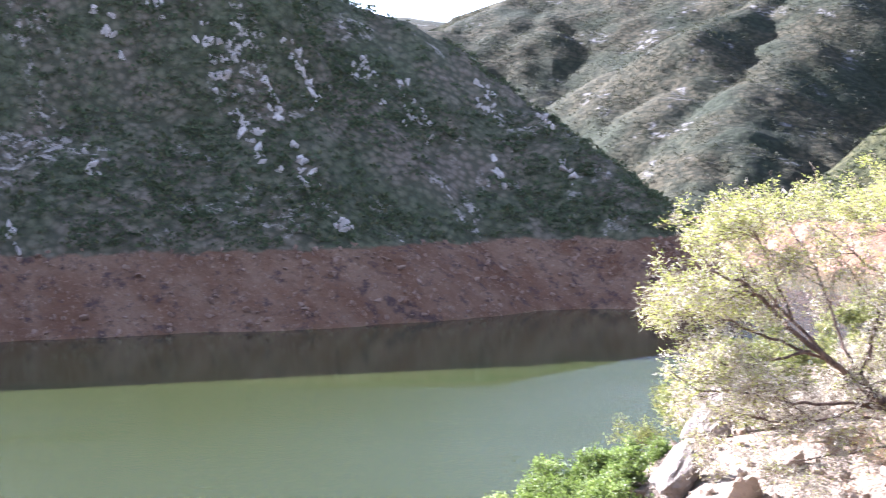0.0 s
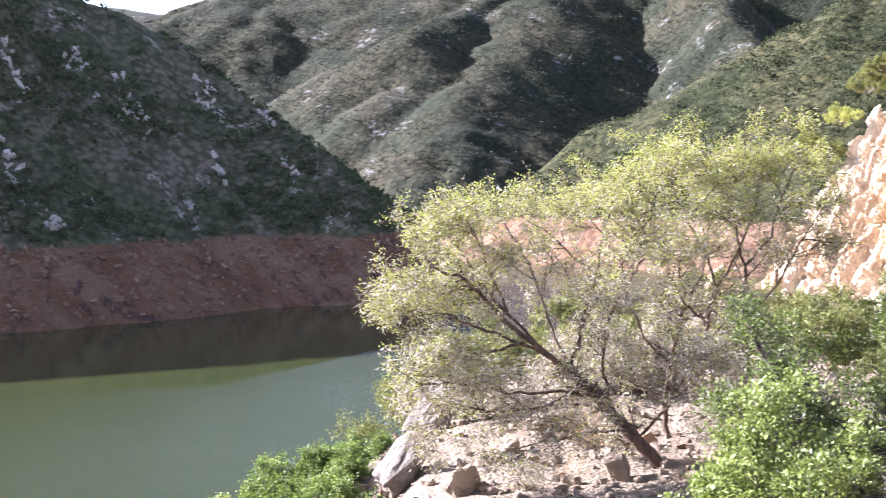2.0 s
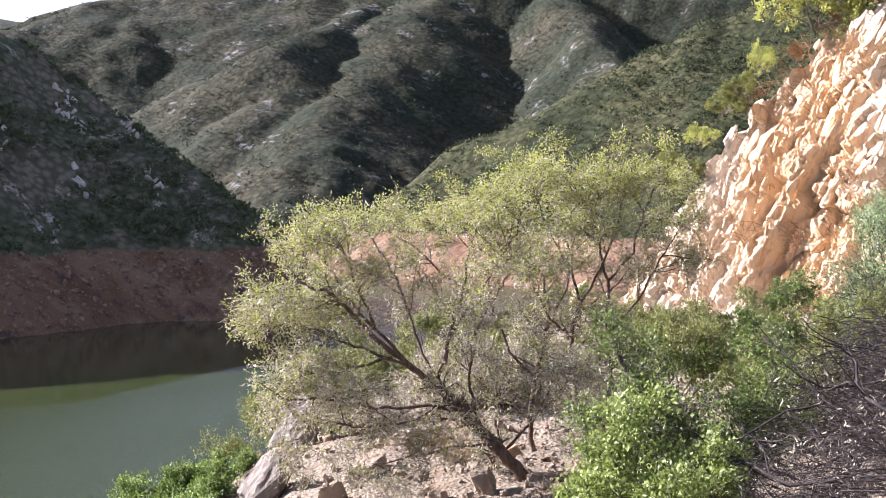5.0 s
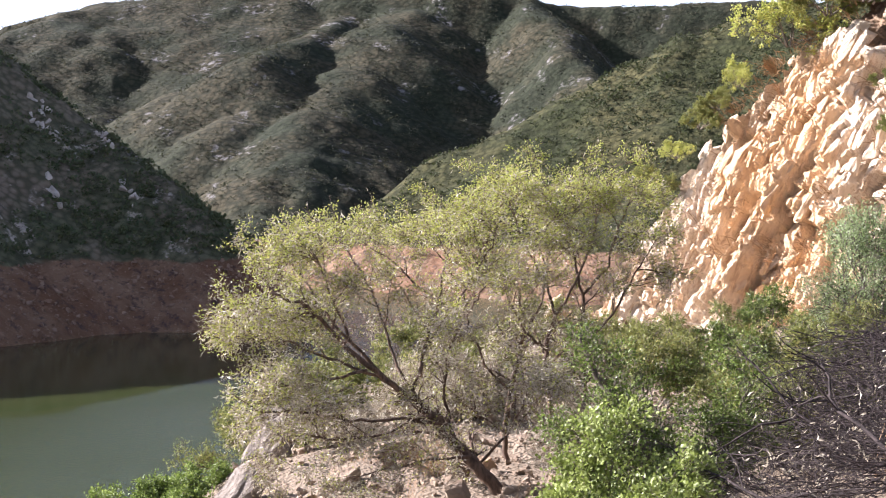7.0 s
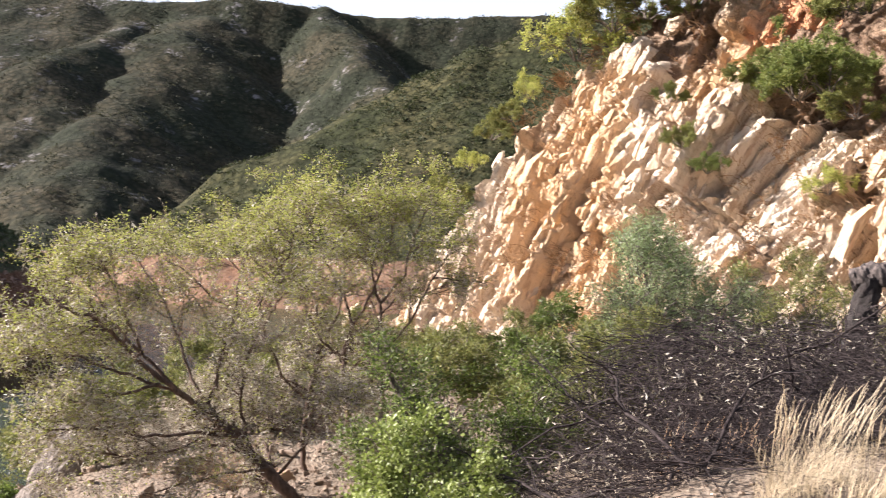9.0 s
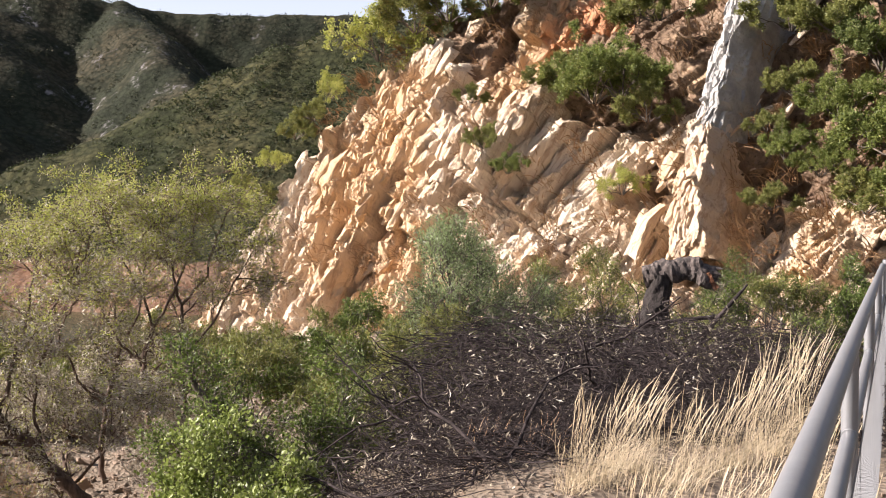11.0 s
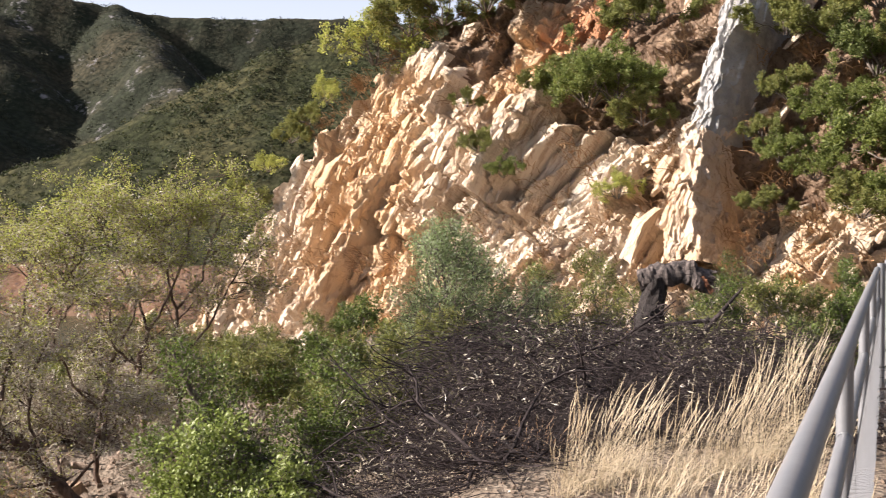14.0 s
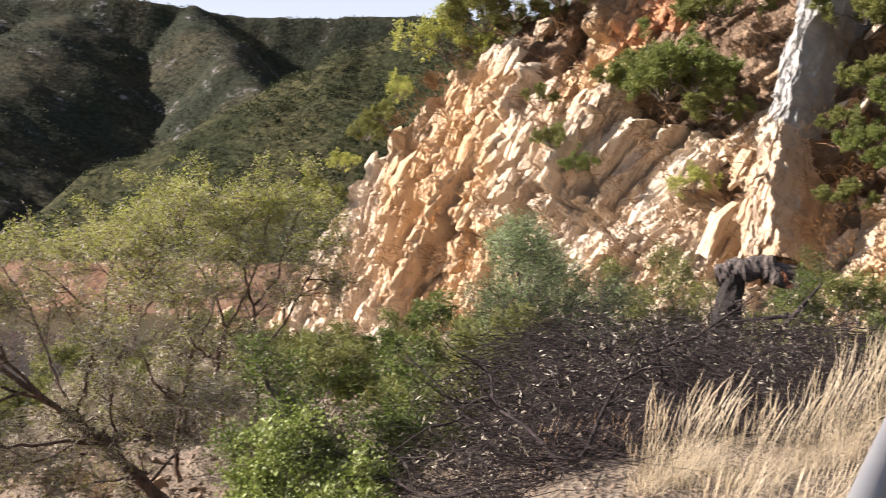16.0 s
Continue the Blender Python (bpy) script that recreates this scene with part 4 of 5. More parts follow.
# ---- shrubs ----
def shrub(name, seed, at, turn, width, height, stems, mat, leaf, label, group="", per=7, plan=None, tilt=0.0, bark=None, category="shrub", trunk=None):
    """A shrub of several stems from one foot; leaf: (length, width)."""
    rng = np.random.default_rng(seed)
    ob = stand(name, at, turn, label, category, group)
    lines = []
    for k in range(stems):
        a = 2 * math.pi * (k + rng.uniform(0, 0.8)) / stems
        out = rng.uniform(0.2, 1.35) * width / 2
        top = height * rng.uniform(0.5, 1.0) * (1 - 0.35 * (out / (width / 2)) ** 2)
        end = np.array([math.cos(a) * out + tilt * height, math.sin(a) * out, top])
        p0 = np.array([math.cos(a), math.sin(a), 0]) * 0.04 * width
        u = np.linspace(0, 1, 7)[:, None]
        line = p0 + (end - p0) * np.concatenate([u, u, u ** 0.8], 1)
        line[1:] += rng.normal(0, 0.02 * height, line[1:].shape)
        lines.append((line, 0.012 + 0.010 * height, 0.005))
    if trunk:
        lines.append((resample(np.array(trunk, float), 9), 0.055, 0.02))
    s = height
    wood, twigs = branch_out(rng, lines, plan or ((6, 0.34 * s, 0.7, 0.06, 0.15), (5, 0.17 * s, 0.8, 0.05, 0.2)))
    v, f = merge(wood)
    mesh_object("woody_frame", v, f, bark or B_GREY, ob, True)
    v, f = leaf_crown(rng, twigs, per, leaf[0], leaf[1], 0.02 * s, 0.35, 0.08)
    mesh_object("foliage", v, f, mat, ob, False)
    return ob


def place(az, r, sink=0.05):
    return foot_at(az, r, sink)


NEARBUSH = ((7, 0.42, 0.7, 0.06, 0.15), (6, 0.26, 0.8, 0.05, 0.2), (4, 0.14, 0.8, 0.05, 0.2))
ROUND, SMALL, FINE = (0.034, 0.028), (0.032, 0.020), (0.050, 0.017)
shrub("bush", 21, place(27.5, 9.4), 0, 0.95, 1.75, 11, L_BRIGHT, ROUND, "round-leaved bright green bush on the bank", "", 14, NEARBUSH)
shrub("bush", 20, place(30.6, 9.0), 0, 0.8, 1.45, 9, L_BRIGHT, ROUND, "low bright green bush before a darker one", "", 14, NEARBUSH)
shrub("bush", 22, place(25.0, 9.6), 0, 0.8, 1.0, 7, L_BRIGHT, ROUND, "low bright green bush under the thorn tree", "", 12, NEARBUSH)
shrub("bush", 23, place(30.6, 11.2), -30, 1.1, 2.2, 8, L_MID, SMALL, "tall loose green bush with a slanting stem", "", 8, NEARBUSH, -0.26,
      trunk=((0.1, 0, 0), (-0.1, 0, 0.8), (-0.35, 0, 1.35), (-0.7, 0, 1.75), (-0.85, 0, 2.1)))
shrub("bush", 24, place(32.6, 11.6), 0, 0.8, 1.85, 8, L_MID, SMALL, "upright mid-green bush beside the brush heap", "", 8, NEARBUSH)
shrub("bush", 25, place(35.3, 13.5), 0, 1.5, 1.45, 10, L_OLIVE, FINE, "olive-green fine-leaved bush behind the brush heap", "", 11, NEARBUSH)
shrub("bush", 26, place(39.3, 16.5), 0, 2.0, 3.1, 19, L_BLUE, FINE, "tall grey-green bush before the rock face", "", 6, ((8, 0.6, 0.55, 0.08, 0.13), (6, 0.34, 0.6, 0.06, 0.16), (4, 0.18, 0.7, 0.06, 0.2)))
shrub("bush", 27, place(37.6, 14.8), 0, 1.8, 1.35, 9, L_OLIVE, FINE, "low olive bush before the rock face", "", 10, NEARBUSH)
shrub("bush", 28, place(45.4, 19.5), 0, 1.9, 2.4, 11, L_OLIVE, FINE, "thin pale olive bush before the rock face", "", 8, NEARBUSH)
shrub("bush", 29, place(50.9, 19.0), 0, 0.8, 2.3, 7, L_MID, FINE, "small upright green bush behind the burnt stump", "", 6, NEARBUSH)
shrub("bush", 30, place(53.4, 17.5), 0, 2.4, 1.6, 13, L_OLIVE, FINE, "low sprawling green bush by the path", "", 11, NEARBUSH)
shrub("bush", 31, place(56.6, 18.0), 0, 2.2, 1.6, 12, L_MID, FINE, "low green bush by the end of the railing", "", 11, NEARBUSH)
shrub("bush", 32, place(51.6, 16.2), 0, 1.5, 1.25, 9, L_OLIVE, FINE, "low olive bush beside the burnt stump", "", 9, NEARBUSH)
shrub("bush", 33, place(46.9, 17.0), 0, 1.3, 1.3, 9, L_OLIVE, FINE, "small olive bush behind the burnt stump", "", 8, NEARBUSH)
shrub("bush", 34, place(55.2, 16.0), 0, 1.6, 1.2, 10, L_MID, FINE, "low fresh green bush beyond the dry grass", "", 10, NEARBUSH)
# bare thorny undergrowth below the thorn trees
for k, (az, r, w, h) in enumerate(((18.6, 19.0, 1.0, 0.7), (21.4, 19.0, 1.1, 0.8), (26.6, 16.4, 1.5, 1.4), (15.2, 18.4, 1.4, 0.7), (28.0, 14.6, 1.4, 1.3))):
    shrub("thorn_bush", 140 + k, place(az, r), 0, w, h, 9, L_POD, (0.07, 0.014), "bare grey-brown thorn bush with dry pods", "", 5, NEARBUSH, 0.0, B_RED)


# ---- places on the slopes ----
def on_slope(az, el, r0, r1):
    """Where rays from the eye meet the terrain between r0 and r1; rows that miss are nan."""
    az, el = np.radians(np.asarray(az, float)), np.radians(np.asarray(el, float))
    rr = np.linspace(r0, r1, 90)
    out = np.full((len(az), 3), np.nan)
    x, y = np.sin(az)[:, None] * rr, np.cos(az)[:, None] * rr
    h = terrain(x.ravel(), y.ravel())[0].reshape(x.shape)
    hit = h > EYE[2] + rr * np.tan(el)[:, None]
    k = hit.argmax(1)
    ok = hit.any(1)
    i = np.arange(len(az))
    out[ok] = np.stack([x[i, k], y[i, k], h[i, k]], 1)[ok]
    return out


# ---- shrubs on and above the rock face ----
FACEBUSH = ((6, 0.6, 0.75, 0.06, 0.15), (5, 0.34, 0.8, 0.05, 0.2), (4, 0.2, 0.8, 0.05, 0.2))
KINDS_OF_SHRUB = {
    "olive": shrub("shrub", 41, (0, 0, -60), 0, 2.4, 1.7, 7, L_OLIVE, (0.085, 0.036), "olive-green shrub clinging to the rock face", "shrubs on the rock face", 18, FACEBUSH),
    "green": shrub("shrub", 42, (0, 0, -60), 40, 2.6, 1.8, 8, L_FACE, (0.075, 0.036), "mid-green leafy shrub clinging to the rock face", "shrubs on the rock face", 18, FACEBUSH),
    "dark": shrub("shrub", 43, (0, 0, -60), 80, 2.6, 2.2, 8, L_DARK, (0.085, 0.042), "dark green dense shrub on the rocky slope", "shrubs on the rock face", 18, FACEBUSH),
    "yellow": shrub("shrub", 44, (0, 0, -60), 10, 2.2, 1.6, 7, L_THORN, (0.09, 0.045), "thin yellow-green shrub on the edge of the rock", "shrubs on the rock face", 5, FACEBUSH),
}
FACE_SHRUBS = (
    ("green", 45.6, 5.5, 1.0), ("olive", 44.4, 6.0, 0.7), ("green", 46.9, 5.6, 0.85), ("olive", 47.6, 8.6, 0.5), ("olive", 54.2, 8.0, 0.7), ("olive", 53.2, 3.4, 0.4), ("olive", 53.4, 0.2, 0.4), ("dark", 58.0, 6.4, 0.8), ("green", 56.2, 4.2, 0.75), ("green", 54.0, 2.4, 0.45),
    ("olive", 56.2, 7.8, 0.8), ("olive", 58.0, 9.4, 1.0), ("green", 59.5, 2.6, 1.1), ("olive", 60.0, 6.6, 1.0), ("olive", 54.6, 5.4, 0.5), ("green", 55.6, 1.9, 0.5),
    ("olive", 40.8, 3.0, 0.40), ("green", 41.8, 1.9, 0.34), ("olive", 40.2, 5.0, 0.32), ("olive", 48.0, 4.3, 0.6),
    ("olive", 37.6, 9.0, 1.0), ("yellow", 35.6, 8.3, 1.1), ("olive", 39.2, 9.2, 1.0), ("green", 41.0, 9.6, 0.9), ("olive", 43.0, 10.2, 0.8),
    ("yellow", 33.7, 5.4, 0.55), ("olive", 32.2, 3.7, 0.5), ("yellow", 31.2, 2.4, 0.5), ("olive", 30.0, 0.8, 0.6), ("olive", 33.0, 4.4, 0.45),
    ("olive", 48.5, 9.0, 0.9), ("dark", 49.2, 10.4, 0.7), ("yellow", 47.0, 1.0, 0.45), ("olive", 57.5, 0.2, 0.7), ("green", 60, 0.6, 0.8))
rng = np.random.default_rng(77)
firsts = set()
for kind, az, el, k in FACE_SHRUBS:
    p, n = on_face(az, el)
    m = pose(*(p + n * 0.8 - Vector((0, 0, 0.35 * k))), 0, 0, rng.uniform(0, 360)) @ pose(0, 0, 0, rng.uniform(-8, 8), rng.uniform(-8, 8), 0)
    src = KINDS_OF_SHRUB[kind]
    ob = src if kind not in firsts else copy_thing(src, m)
    if kind not in firsts:
        firsts.add(kind)
        ob.matrix_world = m
    k *= 0.85
    ob.scale = (k, k, k * rng.uniform(0.85, 1.1))


# ---- the grey rib in the rock face ----
def rock_material(name, a, b, stain, scale=1.2):
    m = Mat(name, 0.9, 0.25)
    col = m.mix(m.ramp(m.noise(scale, 6, 0.65), 0.35, 0.65), a, b)
    col = m.mix(m.ramp(m.noise(scale * 4, 6, 0.75), 0.55, 0.75), col, stain)
    h = m.math("ADD", m.noise(scale * 5, 8, 0.75), m.voro(scale * 3))
    return m.done(col, m.bump(h, 0.8, 0.09))


M_PINK = rock_material("buff_quartzite", (0.46, 0.30, 0.19), (0.52, 0.38, 0.27), (0.26, 0.14, 0.09))


def bedded_rock(name, a, b):
    m = Mat(name, 0.9, 0.2)
    return bedded(m, m.mix(m.ramp(m.noise(0.9, 5, 0.6), 0.35, 0.65), a, b))


M_RIB = rock_material("grey_rib_rock", (0.31, 0.30, 0.285), (0.47, 0.45, 0.42), (0.22, 0.19, 0.165), 2.2)
M_BUFF = bedded_rock("buff_rib_rock", (0.56, 0.38, 0.23), (0.62, 0.47, 0.33))
M_SLAB = rock_material("grey_buff_slab", (0.15, 0.125, 0.105), (0.24, 0.20, 0.165), (0.09, 0.065, 0.045), 2.5)
M_PALE = rock_material("pale_boulder", (0.25, 0.18, 0.125), (0.36, 0.275, 0.205), (0.15, 0.10, 0.065), 2.0)
M_OUTCROP = rock_material("white_outcrop", (0.31, 0.275, 0.245), (0.43, 0.385, 0.345), (0.14, 0.11, 0.09), 0.5)
M_BANKROCK = rock_material("bank_stone", (0.15, 0.092, 0.062), (0.24, 0.165, 0.12), (0.08, 0.05, 0.036), 0.6)


def fin(name, top, foot, w0, w1, out, mat, seed, label, category="rock rib"):
    """A fin of rock from top to foot (bearing, elevation): a broad lit side, a sharp crest and a steep shaded side."""
    n, m = 190, 64
    rows = []
    rng = np.random.default_rng(seed)
    for k in range(n):
        t = k / (n - 1)
        p, nn = on_face(top[0] + (foot[0] - top[0]) * t, top[1] + (foot[1] - top[1]) * t)
        rows.append((np.array(p), np.array(nn)))
    P, N = np.array([r[0] for r in rows]), np.array([r[1] for r in rows])
    ker = np.ones(25) / 25
    for arr in (P, N):
        for c in range(3):
            arr[:, c] = np.convolve(np.pad(arr[:, c], 12, mode="edge"), ker, "valid")
    side = np.array([0.45, -0.89, 0.0])
    t = np.linspace(0, 1, n)[:, None, None]
    u = np.linspace(-1, 1, m)[None, :, None]
    w = w0 + (w1 - w0) * t
    crest = 0.45 + 0.10 * np.sin(9 * t + seed) + 0.06 * np.sin(31 * t)
    rise = np.where(u < crest, (u + 1) / (crest + 1), np.maximum(0, 1 - np.maximum(0, (u - crest) / (1 - crest)) ** 0.9)) ** 0.9
    body = out * (0.55 + 0.45 * np.sin(np.pi * np.clip(t * 0.9 + 0.1, 0, 1))) * rise - 1.5 * np.clip((np.abs(u) - 0.86) / 0.14, 0, 1)
    v = P[:, None] + side * u * w * 0.5 + N[:, None] * (body + 0.4)
    v = v.reshape(-1, 3)
    q = np.stack([(u * w * 0.5 + 0 * t).ravel() + 0.0, (t * np.linalg.norm(P[0] - P[-1]) * 0.5 + 0 * u).ravel()], 1)
    q = q + 0.12 * np.stack([fbm(v, 0.9, 3, seed + 5), fbm(v, 0.9, 3, seed + 6)], 1)
    h = beds(q[:, 0], q[:, 1], 0.6, 0.8, 0.06, 0.2, seed, 0.08, 0.03) + beds(q[:, 0] + 0.4 * q[:, 1], q[:, 1], 0.17, 0.22, 0.03, 0.35, seed + 1) + facets(q, 0.34, seed + 2, 0.06, 0.35, 0.008)
    h = h + 0.06 * np.abs(fbm(np.stack([q[:, 0], q[:, 1] * 0.5, 0 * q[:, 0]], 1), 0.3, 3, seed + 3))
    v = v + np.repeat(N, m, 0) * h[:, None]
    i, j = np.meshgrid(np.arange(n - 1), np.arange(m - 1), indexing="ij")
    f = np.stack([i * m + j, i * m + j + 1, (i + 1) * m + j + 1, (i + 1) * m + j], -1).reshape(-1, 4)
    f = np.concatenate([f[:, [0, 1, 2]], f[:, [0, 2, 3]]])
    pieces = [(v, f)]
    for k in range(40):
        a = int(rng.integers(2, n - 3)) * m + int(rng.integers(2, m - 2))
        run, nn = Vector(v[a + m] - v[a]).normalized(), Vector(N[a // m])
        nn = (nn - nn.dot(run) * run).normalized()
        turn = Matrix((run.cross(nn), run, nn)).transposed() @ Euler((rng.normal(0, 0.1), rng.normal(0, 0.3), rng.normal(0, 0.1))).to_matrix()
        w = rng.uniform(0.06, 0.2)
        sv, sf = crystal(rng, (w, w * rng.uniform(2.0, 5.0), w * rng.uniform(0.6, 1.1)))
        pieces.append((sv @ np.array(turn).T + v[a], sf))
    v, f = merge(pieces)
    return mesh_object(name, v, f, mat, None, False, label, category, "", "structure")


fin("rock_rib_grey", (53.0, 11.6), (50.4, 3.2), 1.25, 1.05, 0.75, M_RIB, 5, "steep grey-white rib standing out of the rock face")
fin("rock_rib_buff", (50.4, 3.9), (49.9, -2.2), 1.05, 1.45, 0.7, M_BUFF, 6, "buff lower end of the rib in the rock face")


# ---- boulders and rubble on the bank ----
def boulder(seed, az, r, size, label, turn=0.0, tilt=0.0, mat=None):
    rng = np.random.default_rng(seed)
    v, f = HULLS[seed % len(HULLS)]
    bm = bmesh.new()
    vs = [bm.verts.new(p * np.asarray(size) / 2) for p in v]
    for t in f:
        bm.faces.new([vs[i] for i in t])
    bmesh.ops.subdivide_edges(bm, edges=bm.edges, cuts=5, use_grid_fill=True)
    bmesh.ops.triangulate(bm, faces=bm.faces)
    bm.verts.index_update()
    v, f = np.array([x.co for x in bm.verts]), np.array([[x.index for x in q.verts] for q in bm.faces])
    bm.free()
    k = max(size)
    cells = facets(np.stack([v[:, 0] + 0.6 * v[:, 2], v[:, 1] - 0.5 * v[:, 2]], 1), 0.22 * k, seed, 0.045 * k, 0.25, 0.04)
    v = v * (1 + (cells + 0.03 * k * fbm(v, 0.12 * k, 3, seed))[:, None] / (0.5 * k))
    at = foot_at(az, r, -size[2] * 0.28)
    ob = mesh_object("boulder", v, f, mat or M_PALE, None, False, label, "boulder", "boulders on the bank")
    ob.matrix_world = pose(*at, 0, tilt, turn - az)
    return ob


boulder(1, 12.4, 18.6, (0.6, 1.0, 1.35), "tall leaning grey-buff slab on the edge of the bank", 20, 34, M_SLAB)
boulder(2, 10.8, 16.2, (0.65, 0.8, 0.9), "cracked grey boulder on the edge of the bank", 10, 40, M_SLAB)
boulder(3, 9.6, 14.8, (0.8, 0.8, 0.7), "buff angular boulder on the edge of the bank", 40, 0)
boulder(4, 17.6, 16.6, (0.75, 0.6, 0.55), "pale block of rock under the thorn tree", 15, 5)
boulder(5, 24.4, 19.5, (0.9, 0.7, 0.6), "white broken rock behind the thorn tree", 0, 12)
boulder(6, 25.6, 19.8, (0.8, 0.7, 0.8), "white split rock behind the thorn tree", 50, -8)
boulder(7, 23.2, 19.0, (0.6, 0.5, 0.4), "small white rock behind the thorn tree", 30, 4)
boulder(8, 20.8, 14.0, (0.5, 0.45, 0.4), "pale stone on the rubble slope", 12, 0)
boulder(9, 15.4, 15.4, (0.55, 0.5, 0.35), "pale flat stone on the rubble slope", 70, 0)
boulder(10, 13.6, 14.0, (0.6, 0.5, 0.4), "buff stone on the rubble slope", 33, 0)
boulder(11, 21.8, 16.0, (0.5, 0.4, 0.4), "reddish stone beside the trunk of the thorn tree", 5, 0, M_PINK)
boulder(12, 30.4, 10.2, (0.45, 0.4, 0.4), "pale stone among the bushes", 5, 0, M_PINK)


def scatter_stones(name, seed, n, pick, lo, hi, mat, label):
    rng = np.random.default_rng(seed)
    xy = pick(rng, n)
    z = terrain(xy[:, 0], xy[:, 1])[0]
    pieces = []
    for (x, y), h in zip(xy, z):
        if h < WATER_Z:
            continue
        s = lo * (hi / lo) ** (rng.random() ** 2)
        v, f = crystal(rng, s * rng.uniform(0.6, 1.3, 3), 1)
        pieces.append((v + np.array([x, y, h + s * 0.1]), f))
    v, f = merge(pieces)
    return mesh_object(name, v, f, mat, None, False, label, "stones", "", "stuff")


def sector(a0, a1, r0, r1):
    def pick(rng, n):
        a, r = np.radians(rng.uniform(a0, a1, n)), np.sqrt(rng.uniform(r0 * r0, r1 * r1, n))
        return np.stack([r * np.sin(a), r * np.cos(a)], 1)
    return pick


scatter_stones("rubble", 3, 5200, sector(6, 31, 9, 24), 0.02, 0.20, M_PALE, "pale broken rubble on the slope under the trees")
scatter_stones("gravel", 4, 900, sector(33, 60, 5.5, 10), 0.015, 0.06, M_PALE, "pale gravel at the edge of the path")


quad_mid = gverts[quads].mean(1)
quad_area = np.linalg.norm(np.cross(gverts[quads[:, 2]] - gverts[quads[:, 0]], gverts[quads[:, 3]] - gverts[quads[:, 1]]), axis=1)
quad_az = np.degrees(np.arctan2(quad_mid[:, 0], quad_mid[:, 1]))


def pick_slope(rng, n, kinds, az, low, high, far):
    """Random places on the slopes of those kinds, spread evenly over their surface."""
    ok = np.isin(fk, [KINDS.index(k) for k in kinds]) & (quad_az > az[0]) & (quad_az < az[1]) & (quad_mid[:, 2] > low) & (quad_mid[:, 2] < high)
    ok &= np.hypot(quad_mid[:, 0], quad_mid[:, 1]) < far
    w = quad_area * ok
    k = rng.choice(len(w), n, p=w / w.sum())
    c = gverts[quads[k]]
    u, v = rng.random((n, 1)), rng.random((n, 1))
    return (c[:, 0] * (1 - u) + c[:, 1] * u) * (1 - v) + (c[:, 3] * (1 - u) + c[:, 2] * u) * v


def bank_pick(rng, n):
    return pick_slope(rng, n, ("near",), (-22, 12), WATER_Z, RIM_Z + 0.5, 420)[:, :2]


scatter_stones("bank_stones", 5, 1300, bank_pick, 0.4, 2.2, M_BANKROCK, "loose red-brown boulders on the bare lake bank")

# ---- white outcrops across the lake: bearing, elevation, stones, spread ----
OUTCROPS = ((-15, 7.2, 12, 9), (-12.8, 8.2, 8, 6), (-10.3, 6.3, 22, 9), (-9.0, 6.4, 10, 6), (-10.2, 4.7, 14, 7), (-9.2, 3.2, 14, 7), (-7.6, 3.6, 16, 8), (-6.2, 4.6, 14, 7),
            (-6.6, 5.6, 10, 6), (-15.6, 1.0, 9, 6), (-6.4, 0.9, 14, 8), (-8.2, 1.8, 12, 7), (-3.4, 5.0, 16, 8), (-1.3, 3.4, 18, 8), (2.2, 3.5, 22, 9), (2.7, 0.4, 9, 5),
            (5.8, 0.5, 8, 5), (4.7, 3.0, 9, 5), (-4.6, -1.9, 10, 5), (-19, -2.0, 8, 5))
OUTCROP_MESH = {}
for k, (az, el, n, spread) in enumerate(OUTCROPS):
    rng = np.random.default_rng(100 + k)
    u, w = rng.normal(0, 1, n), rng.normal(0, 1, n)
    p = on_slope(az + 0.055 * spread * (0.7 * u + 0.35 * w), el - 0.065 * spread * u + 0.02 * spread * w, 235, 420)
    p = p[~np.isnan(p[:, 0])]
    if not len(p):
        continue
    c = p.mean(0)
    ob = stand("rock_outcrop", c, 0, "jagged white rock outcrop among dark scrub on the hillside", "rock outcrop", "outcrops on the hillside")
    for q in p:
        s = rng.uniform(0.9, 2.8)
        j = int(rng.integers(len(HULLS)))
        if j not in OUTCROP_MESH:
            OUTCROP_MESH[j] = mesh_object("rock", *HULLS[j], M_OUTCROP, ob).data
            stone = ob.children[-1]
        else:
            stone = new("rock", OUTCROP_MESH[j])
            stone.parent = ob
        stone.matrix_basis = Matrix.LocRotScale(Vector(q - c), Euler((rng.normal(0.5, 0.2), rng.normal(0.35, 0.2), rng.uniform(0, 6))), Vector((s * 0.45, s * 0.4, s * rng.uniform(0.6, 1.2))))


# ---- scrub on the slopes ----
def scrub(name, seed, n, kinds, az, far, size, leaves, mat, label):
    rng = np.random.default_rng(seed)
    p = pick_slope(rng, n, kinds, az, RIM_Z + 0.5, 400, far)
    p = p[p[:, 2] > RIM_Z + 1 + 1.5 * fbm(p, 25.0, 2, 5)]
    keep = fbm(p, 28.0, 3, seed) + rng.uniform(-0.5, 0.5, len(p)) > -0.25
    p = p[keep]
    s = size[0] * (size[1] / size[0]) ** (rng.random(len(p)) ** 1.6)
    d = rng.normal(size=(len(p), leaves, 3))
    d /= np.linalg.norm(d, axis=2)[:, :, None]
    d[:, :, 2] = np.abs(d[:, :, 2])
    c = p[:, None, :] + d * (s[:, None, None] * 0.5) * rng.uniform(0.55, 1.0, (len(p), leaves, 1)) * np.array([1.1, 1.1, 1.0])
    ways = d + rng.normal(0, 0.7, d.shape)
    ls = np.repeat(s, leaves)[:, None]
    v, f = blades(rng, c.reshape(-1, 3), ways.reshape(-1, 3), ls * 0.36, ls * 0.30, 0.12)
    return mesh_object(name, v, f, mat, None, False, label, "scrub", "", "stuff")


